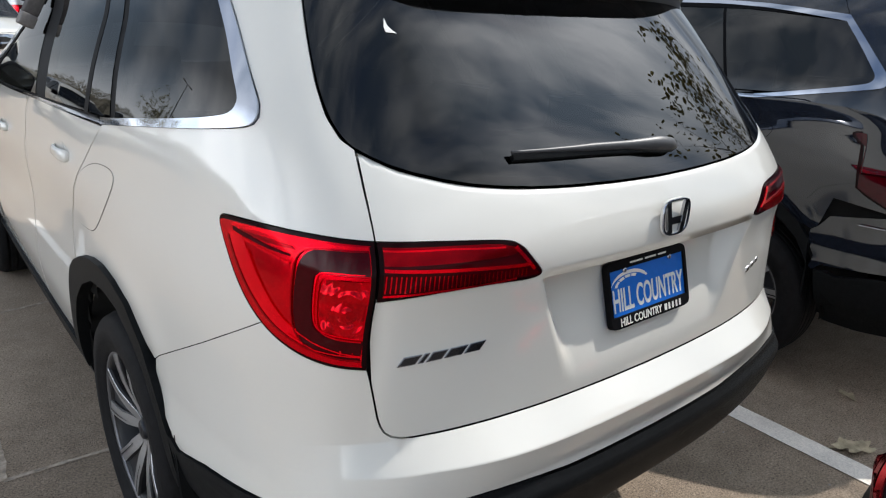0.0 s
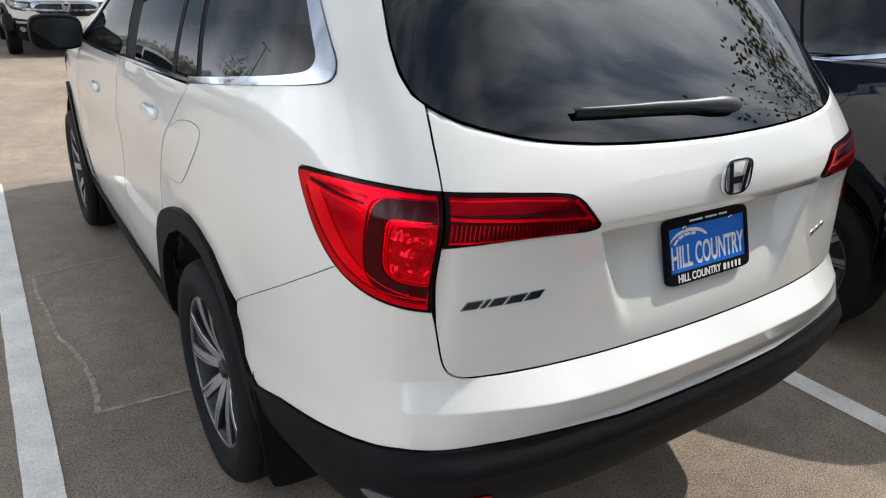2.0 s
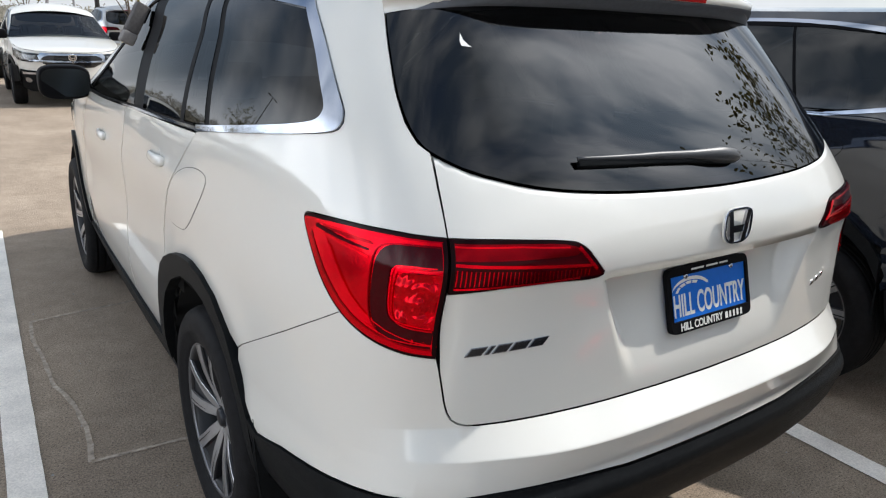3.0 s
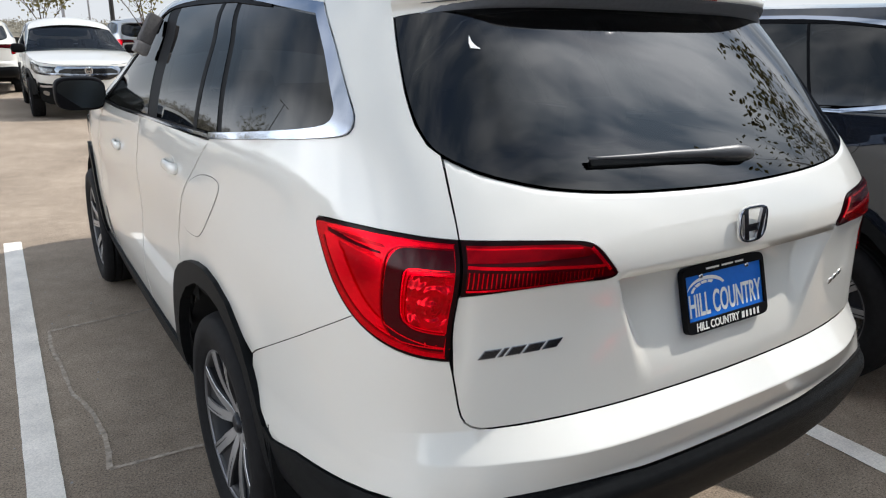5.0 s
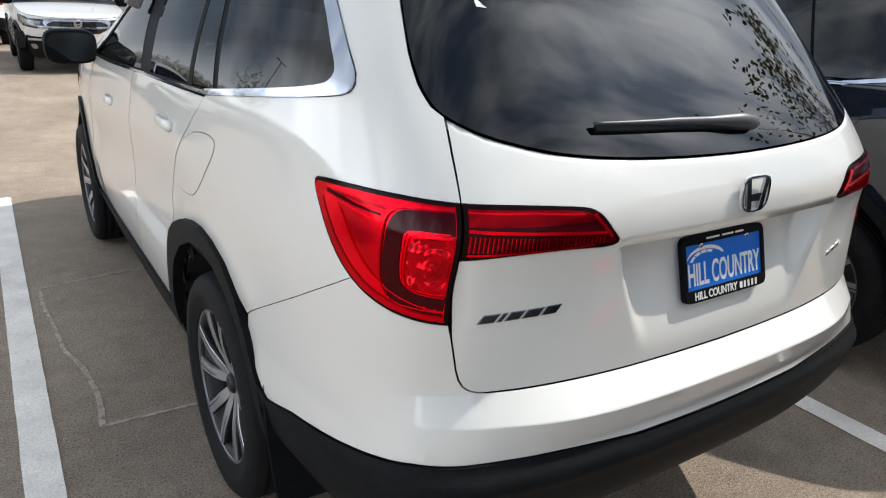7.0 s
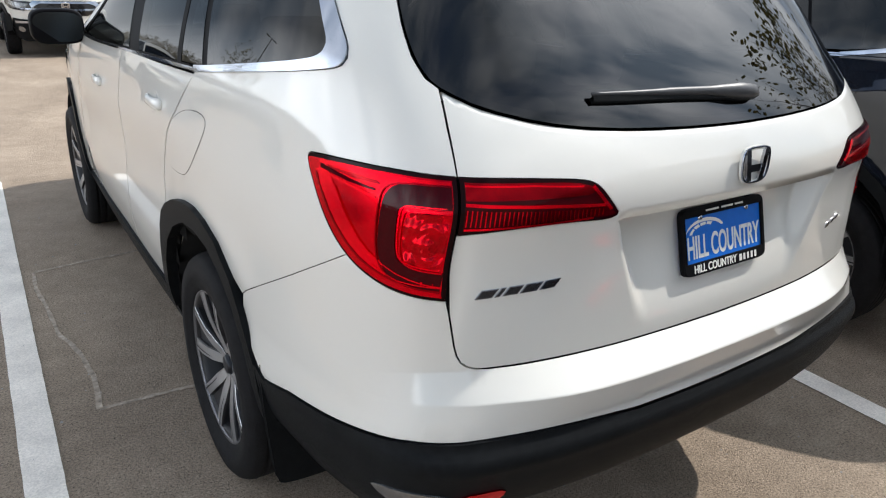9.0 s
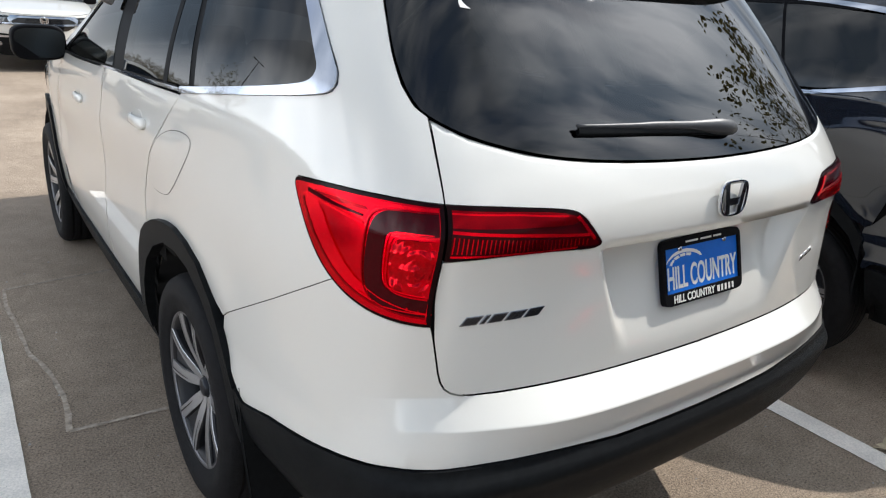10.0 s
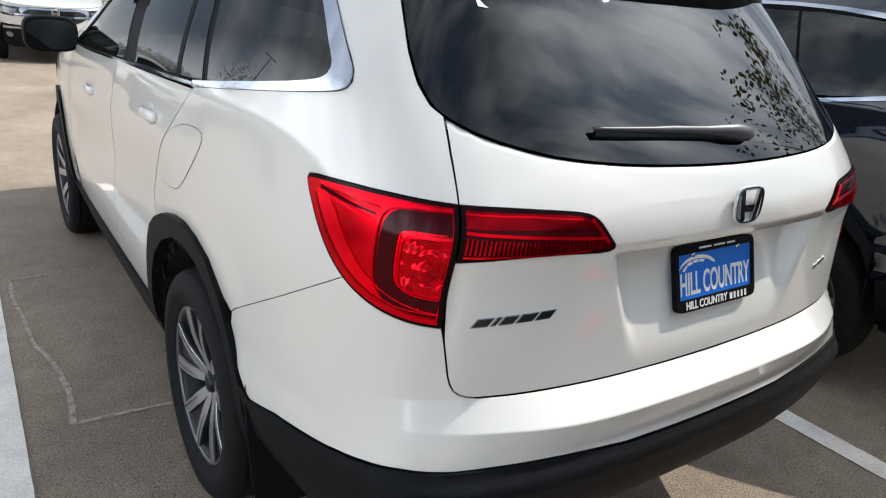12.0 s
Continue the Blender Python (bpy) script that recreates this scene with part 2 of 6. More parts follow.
def asphalt():
    """Worn tan-grey paving: fine stone grain, larger blotches, small pits."""
    m = bpy.data.materials.new("worn_paving")
    m.use_nodes = True
    n, l = m.node_tree.nodes, m.node_tree.links
    b = n["Principled BSDF"]
    b.inputs["Roughness"].default_value, b.inputs["Specular IOR Level"].default_value = 0.88, 0.25
    tc = n.new("ShaderNodeTexCoord")
    col = n.new("ShaderNodeValToRGB")
    big = n.new("ShaderNodeTexNoise")
    big.inputs["Scale"].default_value, big.inputs["Detail"].default_value, big.inputs["Roughness"].default_value = 0.9, 8, 0.62
    e = col.color_ramp.elements
    e[0].position, e[0].color = 0.30, (0.282, 0.222, 0.168, 1)
    e[1].position, e[1].color = 0.72, (0.445, 0.356, 0.272, 1)
    l.new(tc.outputs["Object"], big.inputs["Vector"])
    l.new(big.outputs["Fac"], col.inputs["Fac"])
    fine = n.new("ShaderNodeTexNoise")
    fine.inputs["Scale"].default_value, fine.inputs["Detail"].default_value, fine.inputs["Roughness"].default_value = 120, 5, 0.75
    l.new(tc.outputs["Object"], fine.inputs["Vector"])
    r = n.new("ShaderNodeMapRange")
    r.inputs["From Min"].default_value, r.inputs["From Max"].default_value, r.inputs["To Min"].default_value, r.inputs["To Max"].default_value = 0.34, 0.66, 0.50, 1.50
    l.new(fine.outputs["Fac"], r.inputs["Value"])
    mx = n.new("ShaderNodeMix")
    mx.data_type, mx.blend_type = "RGBA", "MULTIPLY"
    mx.inputs["Factor"].default_value = 1
    mid = n.new("ShaderNodeTexNoise")
    mid.inputs["Scale"].default_value, mid.inputs["Detail"].default_value, mid.inputs["Roughness"].default_value = 9, 8, 0.7
    l.new(tc.outputs["Object"], mid.inputs["Vector"])
    r3 = n.new("ShaderNodeMapRange")
    r3.inputs["From Min"].default_value, r3.inputs["From Max"].default_value, r3.inputs["To Min"].default_value, r3.inputs["To Max"].default_value = 0.3, 0.7, 0.84, 1.14
    l.new(mid.outputs["Fac"], r3.inputs["Value"])
    mx3 = n.new("ShaderNodeMix")
    mx3.data_type, mx3.blend_type = "RGBA", "MULTIPLY"
    mx3.inputs["Factor"].default_value = 1
    l.new(col.outputs["Color"], mx3.inputs["A"])
    l.new(r3.outputs["Result"], mx3.inputs["B"])
    l.new(mx3.outputs["Result"], mx.inputs["A"])
    l.new(r.outputs["Result"], mx.inputs["B"])
    vor = n.new("ShaderNodeTexVoronoi")
    vor.inputs["Scale"].default_value = 70.0
    l.new(tc.outputs["Object"], vor.inputs["Vector"])
    r2 = n.new("ShaderNodeMapRange")
    r2.inputs["From Min"].default_value, r2.inputs["From Max"].default_value, r2.inputs["To Min"].default_value, r2.inputs["To Max"].default_value = 0.10, 0.26, 0.30, 1.0
    l.new(vor.outputs["Distance"], r2.inputs["Value"])
    mx2 = n.new("ShaderNodeMix")
    mx2.data_type, mx2.blend_type = "RGBA", "MULTIPLY"
    mx2.inputs["Factor"].default_value = 0.8
    l.new(mx.outputs["Result"], mx2.inputs["A"])
    l.new(r2.outputs["Result"], mx2.inputs["B"])
    chip = n.new("ShaderNodeTexVoronoi")
    chip.inputs["Scale"].default_value = 6.5
    l.new(tc.outputs["Object"], chip.inputs["Vector"])
    r4 = n.new("ShaderNodeMapRange")
    r4.inputs["From Min"].default_value, r4.inputs["From Max"].default_value, r4.inputs["To Min"].default_value, r4.inputs["To Max"].default_value = 0.016, 0.028, 0.8, 0.0
    l.new(chip.outputs["Distance"], r4.inputs["Value"])
    mx4 = n.new("ShaderNodeMix")
    mx4.data_type = "RGBA"
    l.new(r4.outputs["Result"], mx4.inputs["Factor"])
    l.new(mx2.outputs["Result"], mx4.inputs["A"])
    mx4.inputs["B"].default_value = (0.55, 0.52, 0.47, 1)
    l.new(mx4.outputs["Result"], b.inputs["Base Color"])
    bp = n.new("ShaderNodeBump")
    bp.inputs["Strength"].default_value, bp.inputs["Distance"].default_value = 0.9, 0.009
    l.new(fine.outputs["Fac"], bp.inputs["Height"])
    l.new(bp.outputs["Normal"], b.inputs["Normal"])
    return m


ASPHALT = asphalt()


# ---- mesh helpers ----
def mesh_ob(name, verts, faces, mat, parent=None, label="", normals=None, smooth=True):
    me = bpy.data.meshes.new(name)
    me.from_pydata([tuple(map(float, v)) for v in verts], [], [tuple(map(int, f)) for f in faces])
    me.materials.append(mat)
    me.polygons.foreach_set("use_smooth", [smooth] * len(me.polygons))
    me.update()
    if normals is not None:
        me.normals_split_custom_set_from_vertices([tuple(map(float, v)) for v in normals])
    ob = new(name, me)
    if parent is not None:
        ob.parent = parent
    if label:
        ob["label"] = label
    return ob


def part(name, bm, mat, parent=None, label="", smooth=False):
    bmesh.ops.recalc_face_normals(bm, faces=bm.faces)
    me = bpy.data.meshes.new(name)
    bm.to_mesh(me)
    bm.free()
    me.materials.append(mat)
    me.polygons.foreach_set("use_smooth", [smooth] * len(me.polygons))
    ob = new(name, me)
    if parent is not None:
        ob.parent = parent
    if label:
        ob["label"] = label
    return ob


def box_bm(lo, hi, bevel=0.0, seg=2, bm=None):
    bm = bm or bmesh.new()
    res = bmesh.ops.create_cube(bm, size=1.0)
    c = [(a + b) / 2 for a, b in zip(lo, hi)]
    s = [b - a for a, b in zip(lo, hi)]
    for v in res["verts"]:
        v.co = Vector([v.co[i] * s[i] + c[i] for i in range(3)])
    if bevel:
        edges = list({e for v in res["verts"] for e in v.link_edges})
        bmesh.ops.bevel(bm, geom=edges, offset=bevel, segments=seg, affect="EDGES", profile=0.5)
    return bm


def lathe(profile, seg=48, axis="x"):
    """Vertices and faces of a profile (radius, along) turned round an axis."""
    verts, faces = [], []
    k = len(profile)
    for i in range(seg):
        a = 2 * math.pi * i / seg
        for r, x in profile:
            verts.append((x, r * math.cos(a), r * math.sin(a)) if axis == "x" else (r * math.cos(a), r * math.sin(a), x))
    for i in range(seg):
        j = (i + 1) % seg
        for p in range(k - 1):
            faces.append((i * k + p, i * k + p + 1, j * k + p + 1, j * k + p))
    return verts, faces


def tube_between(bm, a, b, ra, rb, seg=7):
    a, b = Vector(a), Vector(b)
    q = (b - a).to_track_quat("Z", "Y")
    rings = []
    for p, r in ((a, ra), (b, rb)):
        rings.append([bm.verts.new(p + q @ Vector((r * math.cos(2 * math.pi * i / seg), r * math.sin(2 * math.pi * i / seg), 0))) for i in range(seg)])
    for i in range(seg):
        j = (i + 1) % seg
        bm.faces.new((rings[0][i], rings[0][j], rings[1][j], rings[1][i]))
    return rings


# ---- the skin of the cars: a net of plan curves, lofted by height ----
NET_Z = [0.26, 0.46, 0.62, 0.85, 1.05, 1.20, 1.30, 1.42, 1.56, 1.70, 1.77]
NET_H = [
    [0, .2, .40, .52, .62, .69, .74, .78, .81, .835, .865, .885, .90, .90, .89, .86, .78, .62, .40, 0],
    [0, .2, .41, .54, .65, .735, .80, .85, .885, .91, .935, .95, .955, .955, .95, .93, .85, .70, .44, 0],
    [0, .2, .41, .54, .65, .74, .81, .865, .90, .925, .950, .965, .97, .97, .965, .945, .875, .73, .46, 0],
    [0, .2, .405, .525, .635, .725, .795, .85, .888, .915, .948, .965, .972, .972, .965, .945, .88, .74, .47, 0],
    [0, .2, .40, .515, .625, .715, .785, .84, .877, .905, .94, .958, .966, .966, .958, .935, .865, .725, .46, 0],
    [0, .2, .40, .52, .62, .70, .763, .815, .851, .877, .918, .943, .955, .953, .925, .90, .83, .70, .44, 0],
    [0, .2, .40, .515, .612, .69, .75, .80, .836, .863, .905, .925, .935, .925, .88, .86, .79, .67, .42, 0],
    [0, .2, .395, .50, .60, .675, .732, .78, .813, .838, .870, .885, .892, .875, .81, .77, .71, .60, .38, 0],
    [0, .19, .38, .48, .57, .64, .69, .728, .755, .776, .805, .82, .826, .807, .735, .69, .63, .54, .34, 0],
    [0, .18, .36, .45, .53, .59, .632, .664, .688, .707, .735, .75, .755, .735, .655, .60, .54, .46, .28, 0],
    [0, .17, .34, .42, .49, .545, .583, .61, .63, .644, .66, .668, .67, .65, .58, .53, .48, .40, .24, 0]]
NET_Y = [
    [.14, .142, .155, .175, .20, .235, .28, .35, .45, .57, .88, 1.3, 1.9, 2.6, 3.4, 4.0, 4.42, 4.68, 4.80, 4.84],
    [.085, .088, .10, .118, .14, .165, .205, .28, .40, .54, .88, 1.3, 1.9, 2.6, 3.4, 4.0, 4.45, 4.74, 4.88, 4.93],
    [.08, .082, .094, .11, .132, .156, .195, .27, .39, .535, .88, 1.3, 1.9, 2.6, 3.4, 4.0, 4.45, 4.75, 4.89, 4.94],
    [.08, .083, .096, .113, .137, .165, .21, .29, .41, .55, .89, 1.3, 1.9, 2.6, 3.4, 4.0, 4.45, 4.75, 4.89, 4.94],
    [.078, .081, .094, .112, .138, .17, .215, .30, .42, .56, .90, 1.3, 1.9, 2.6, 3.4, 4.0, 4.45, 4.73, 4.87, 4.92],
    [.072, .077, .09, .108, .135, .17, .22, .31, .43, .565, .91, 1.31, 1.9, 2.6, 3.4, 4.0, 4.43, 4.69, 4.82, 4.86],
    [.12, .125, .14, .16, .19, .23, .285, .375, .485, .61, .93, 1.32, 1.9, 2.6, 3.4, 4.0, 4.40, 4.65, 4.77, 4.80],
    [.215, .22, .237, .26, .293, .335, .39, .47, .565, .675, .965, 1.34, 1.9, 2.6, 3.35, 3.9, 4.3, 4.5, 4.6, 4.65],
    [.335, .34, .357, .38, .41, .45, .503, .578, .665, .765, 1.02, 1.37, 1.9, 2.55, 3.2, 3.6, 4.0, 4.2, 4.3, 4.35],
    [.46, .465, .482, .505, .537, .577, .63, .70, .775, .86, 1.085, 1.4, 1.9, 2.5, 3.0, 3.3, 3.6, 3.8, 3.9, 3.95],
    [.54, .545, .56, .58, .61, .648, .70, .765, .835, .915, 1.13, 1.43, 1.9, 2.45, 2.8, 3.0, 3.2, 3.4, 3.5, 3.55]]
STATION = [0, .20, .40, .51, .62, .71, .79, .90, 1.02, 1.15, 1.46, 1.85, 2.45, 3.15, 3.95, 4.56, 5.02, 5.32, 5.55, 6.0]


def slopes(x, y):
    d = np.diff(y, axis=-1) / np.diff(x)
    m = np.zeros_like(y)
    w0, w1 = np.diff(x)[1:], np.diff(x)[:-1]
    m[..., 1:-1] = (d[..., :-1] * w0 + d[..., 1:] * w1) / (w0 + w1)
    m[..., 0], m[..., -1] = d[..., 0], d[..., -1]
    return m


def hermite(t, y0, y1, m0, m1, h):
    return y0 * (2 * t**3 - 3 * t**2 + 1) + m0 * h * (t**3 - 2 * t**2 + t) + y1 * (3 * t**2 - 2 * t**3) + m1 * h * (t**3 - t**2)


GRID_X, GRID_Z = np.asarray(STATION, float), np.asarray(NET_Z, float)
SLOPE_U = [slopes(GRID_X, np.asarray(net, float)) for net in (NET_H, NET_Y)]


def skin_flat(u, z):
    """Half-width and y at station u >= 0 and height z."""
    u, z = np.asarray(u, float), np.asarray(z, float)
    q = np.clip(u, 0, GRID_X[-1])
    i = np.clip(np.searchsorted(GRID_X, q, side="right") - 1, 0, len(GRID_X) - 2)
    h = GRID_X[i + 1] - GRID_X[i]
    t = (q - GRID_X[i]) / h
    w = np.clip(z, GRID_Z[0], GRID_Z[-1])
    j = np.clip(np.searchsorted(GRID_Z, w, side="right") - 1, 0, len(GRID_Z) - 2)
    hz = GRID_Z[j + 1] - GRID_Z[j]
    tz = (w - GRID_Z[j]) / hz
    k = np.arange(q.size)
    out = []
    for net, m in zip((NET_H, NET_Y), SLOPE_U):
        net = np.asarray(net, float)
        rows = hermite(t, net[:, i], net[:, i + 1], m[:, i], m[:, i + 1], h)
        mz = slopes(GRID_Z, rows.T).T
        out.append(hermite(tz, rows[j, k], rows[j + 1, k], mz[j, k], mz[j + 1, k], hz))
    return out


def skin_raw(u, z):
    """Point of the skin at signed station u (left positive) and height z."""
    u, z = np.asarray(u, float), np.asarray(z, float)
    h, y = skin_flat(np.abs(u), z)
    return np.stack([-np.sign(u) * h, y, z], -1)


def skin_normal(u, z, at=skin_raw):
    e = 1.5e-3
    a = at(u + e, z) - at(u - e, z)
    b = at(u, z + e) - at(u, z - e)
    n = np.cross(b, a)
    return n / np.maximum(np.linalg.norm(n, axis=-1, keepdims=True), 1e-9)


def skin(u, z, lift=0.0, shape=None):
    """Points and normals of the skin, lifted off by lift plus shape(u, z)."""
    u, z = np.asarray(u, float).ravel(), np.asarray(z, float).ravel()

    def at(u, z):
        d = lift + (shape(u, z) if shape else 0.0)
        return skin_raw(u, z) + skin_normal(u, z) * np.broadcast_to(d, u.shape)[:, None]
    return at(u, z), skin_normal(u, z, at)


def resample(points, step, closed=True):
    p = np.asarray(points, float)
    if closed:
        p = np.vstack([p, p[:1]])
    out = []
    for a, b in zip(p[:-1], p[1:]):
        k = max(1, int(math.ceil(np.linalg.norm(b - a) / step)))
        out += [a + (b - a) * i / k for i in range(k)]
    if not closed:
        out.append(p[-1])
    return np.array(out)


def rounded(points, rounds=2, keep=()):
    """Corner cutting of a closed outline; the numbered corners stay sharp."""
    pts = [(np.asarray(p, float), i in keep) for i, p in enumerate(points)]
    for _ in range(rounds):
        out = []
        n = len(pts)
        for i in range(n):
            p, sharp = pts[i]
            if sharp:
                out.append((p, True))
                continue
            a, b = pts[i - 1][0], pts[(i + 1) % n][0]
            out.append((p * 0.75 + a * 0.25, False))
            out.append((p * 0.75 + b * 0.25, False))
        pts = out
    return np.array([p for p, _ in pts])


def inset(poly, d):
    """A closed outline moved inwards by d."""
    p = np.asarray(poly, float)
    area = np.sum(p[:, 0] * np.roll(p[:, 1], -1) - np.roll(p[:, 0], -1) * p[:, 1])
    e = np.roll(p, -1, 0) - p
    e /= np.maximum(np.linalg.norm(e, axis=1, keepdims=True), 1e-9)
    n = np.stack([-e[:, 1], e[:, 0]], 1) * (1 if area > 0 else -1)
    m = n + np.roll(n, 1, 0)
    m /= np.maximum(np.sum(m * n, 1, keepdims=True), 0.35)
    return p + m * d


def inside(poly, q):
    x, y = q[:, 0], q[:, 1]
    res = np.zeros(len(q), bool)
    px, py = poly[:, 0], poly[:, 1]
    for i in range(len(poly)):
        j = i - 1
        c = (py[i] > y) != (py[j] > y)
        with np.errstate(divide="ignore", invalid="ignore"):
            res ^= c & (x < (px[j] - px[i]) * (y - py[i]) / (py[j] - py[i]) + px[i])
    return res


def both(half):
    """A half outline from the middle (u = 0) back to the middle, closed over the other side."""
    return list(half) + [(-u, z) for u, z in reversed(half) if u > 1e-6]


def even_normal(u, z, reach=0.11):
    """The skin's normal evened out over a wide reach, as bent glass has it, then tilted to fit the view."""
    total = np.zeros((len(u), 3))
    for du in (-0.6, 0.0, 0.6):
        for dz in (-0.6, 0.0, 0.6):
            uu, zz = u + du * reach, np.clip(z + dz * reach, 1.26, 1.72)
            a = skin_raw(uu + reach / 2, zz) - skin_raw(uu - reach / 2, zz)
            b = skin_raw(uu, np.minimum(zz + reach / 2, 1.74)) - skin_raw(uu, zz - reach / 2)
            n = np.cross(b, a)
            total += n / np.maximum(np.linalg.norm(n, axis=-1, keepdims=True), 1e-9)
    total /= np.linalg.norm(total, axis=-1, keepdims=True)
    # Tilt keeps the sun's reflection out of the camera's sight.
    total += np.stack([-0.022 * np.ones(len(u)), np.zeros(len(u)), -0.026 * np.ones(len(u))], 1)
    return total / np.linalg.norm(total, axis=-1, keepdims=True)


def panel(name, poly, mat, parent, lift=0.0, thick=0.012, gap=0.002, step=0.03, shape=None, lines=(), mirrored=False, label="", fine=0.018):
    """One panel of a car's skin: an outline in (station, height), filled, curved, with a rim turned inwards."""
    p = resample(poly, fine)
    if gap:
        p = inset(p, gap)
    if mirrored:
        p = (p * (-1, 1))[::-1]
    lo, hi = p.min(0), p.max(0)
    gx, gz = np.meshgrid(np.arange(lo[0], hi[0], step), np.arange(lo[1], hi[1], step * 0.87))
    gx[1::2] += step / 2
    q = np.stack([gx.ravel(), gz.ravel()], 1)
    if len(lines):
        folds = [resample(np.asarray(ln, float) * ((-1, 1) if mirrored else (1, 1)), fine, False) for ln in lines]
        for ln in folds:
            q = q[np.min(np.hypot(q[:, None, 0] - ln[None, :, 0], q[:, None, 1] - ln[None, :, 1]), 1) > step * 0.4]
        q = np.vstack([q] + folds)
    q = q[inside(p, q)]
    if len(q):
        d = np.min(np.hypot(q[:, None, 0] - p[None, :, 0], q[:, None, 1] - p[None, :, 1]), 1)
        q = q[d > min(step, fine) * 0.5]
    pts = [Vector(v) for v in np.vstack([p, q])] if len(q) else [Vector(v) for v in p]
    from_cdt = mathutils.geometry.delaunay_2d_cdt(pts, [], [list(range(len(p)))], 1, 1e-7)
    v2 = np.array([tuple(v) for v in from_cdt[0]])
    faces = [tuple(f) for f in from_cdt[2]]
    pos, nor = skin(v2[:, 0], v2[:, 1], lift, shape)
    if name.endswith("window"):
        nor = even_normal(v2[:, 0], v2[:, 1])
    fl = []
    for f in faces:
        a, b, c = (pos[i] for i in f[:3])
        fl.append(f if np.dot(np.cross(b - a, c - a), nor[f[0]]) > 0 else f[::-1])
    k = len(pos)
    rim, rn = skin(p[:, 0], p[:, 1], lift, shape)
    low = rim - rn * thick
    tang = np.roll(rim, -1, 0) - np.roll(rim, 1, 0)
    side = np.cross(tang, rn)
    side /= np.maximum(np.linalg.norm(side, axis=1, keepdims=True), 1e-9)
    m = len(rim)
    verts = np.vstack([pos, rim, low])
    normals = np.vstack([nor, side, side])
    for i in range(m):
        j = (i + 1) % m
        f = (k + i, k + j, k + m + j, k + m + i)
        a, b, c = verts[f[0]], verts[f[1]], verts[f[2]]
        fl.append(f if np.dot(np.cross(b - a, c - a), side[i]) > 0 else f[::-1])
    return mesh_ob(name, verts, fl, mat, parent, label, normals)


def smooth01(x):
    x = np.clip(x, 0, 1)
    return x * x * (3 - 2 * x)


def bridge(name, left, right, crown, mat, parent, n=24, label=""):
    """A surface between two rails (left and right points, row by row), arched upwards by crown."""
    rows = []
    for a, b in zip(left, right):
        t = np.linspace(0, 1, n)
        w = np.linalg.norm(np.asarray(b) - np.asarray(a))
        r = np.asarray(a)[None] * (1 - t[:, None]) + np.asarray(b)[None] * t[:, None]
        arch = 1 - np.abs(2 * t - 1) ** 2.2
        r = r + arch[:, None] * np.asarray(crown)[None] * min(1.0, w / 1.2)
        rows.append(r)
    v = np.array(rows).reshape(-1, 3)
    k = len(rows)
    faces = [(i * n + j, i * n + j + 1, (i + 1) * n + j + 1, (i + 1) * n + j) for i in range(k - 1) for j in range(n - 1)]
    ob = mesh_ob(name, v, faces, mat, parent, label)
    return ob


# ---- the car ----
WHEEL_R, WHEEL_F = (1.74, 0.375), (4.572, 0.375)      # station and height of the wheel centres
GATE_SIDE = [(0.655, 0.8335), (0.680, 0.836), (0.698, 0.8420), (0.711, 0.8515), (0.7195, 0.866), (0.7255, 0.886), (0.739, 0.96), (0.745, 1.04), (0.746, 1.122)]
LAMP_IN = [(0.7445, 1.230), (0.645, 1.230), (0.485, 1.222), (0.452, 1.208), (0.430, 1.176), (0.398, 1.135), (0.525, 1.141), (0.645, 1.135), (0.7445, 1.124)]
LAMP_OUT = [(0.7485, 1.230), (0.85, 1.231), (0.975, 1.227), (1.10, 1.221), (1.146, 1.216), (1.130, 1.174), (1.068, 1.100), (0.990, 1.035), (0.902, 1.002), (0.82, 0.992), (0.7485, 0.987)]
ARCH_TOP = [(1.392, 0.66), (1.428, 0.725), (1.480, 0.797), (1.574, 0.872), (1.67, 0.903), (1.77, 0.914), (1.87, 0.905), (1.965, 0.884), (2.06, 0.845), (2.125, 0.80)]
BLACK_EDGE = [(0, 0.673), (0.30, 0.675), (0.50, 0.688), (0.68, 0.694), (0.80, 0.688), (0.90, 0.672), (1.00, 0.652), (1.185, 0.627), (1.31, 0.592)]


LAMP_OUT_R, LAMP_IN_R = rounded(LAMP_OUT, 2, (0, 10)), rounded(LAMP_IN, 2, (0, 8))
LAMP_HOLE_OUT, LAMP_HOLE_IN = inset(LAMP_OUT_R, -0.0012), inset(LAMP_IN_R, -0.0012)
LAMP_SPLIT = next(i for i, q in enumerate(LAMP_HOLE_OUT) if i > 20 and q[0] < 1.1 and q[1] < 1.030 - (q[0] - 1.0) * 0.589)
SEAM_START = tuple((LAMP_HOLE_OUT[LAMP_SPLIT] + LAMP_HOLE_OUT[LAMP_SPLIT - 1]) / 2)


def curve(x, xs, ys):
    """A smooth curve through the given points."""
    x, xs, ys = np.asarray(x, float), np.asarray(xs, float), np.asarray(ys, float)
    m = slopes(xs, ys)
    q = np.clip(x, xs[0], xs[-1])
    i = np.clip(np.searchsorted(xs, q, side="right") - 1, 0, len(xs) - 2)
    h = xs[i + 1] - xs[i]
    return hermite((q - xs[i]) / h, ys[i], ys[i + 1], m[i], m[i + 1], h)


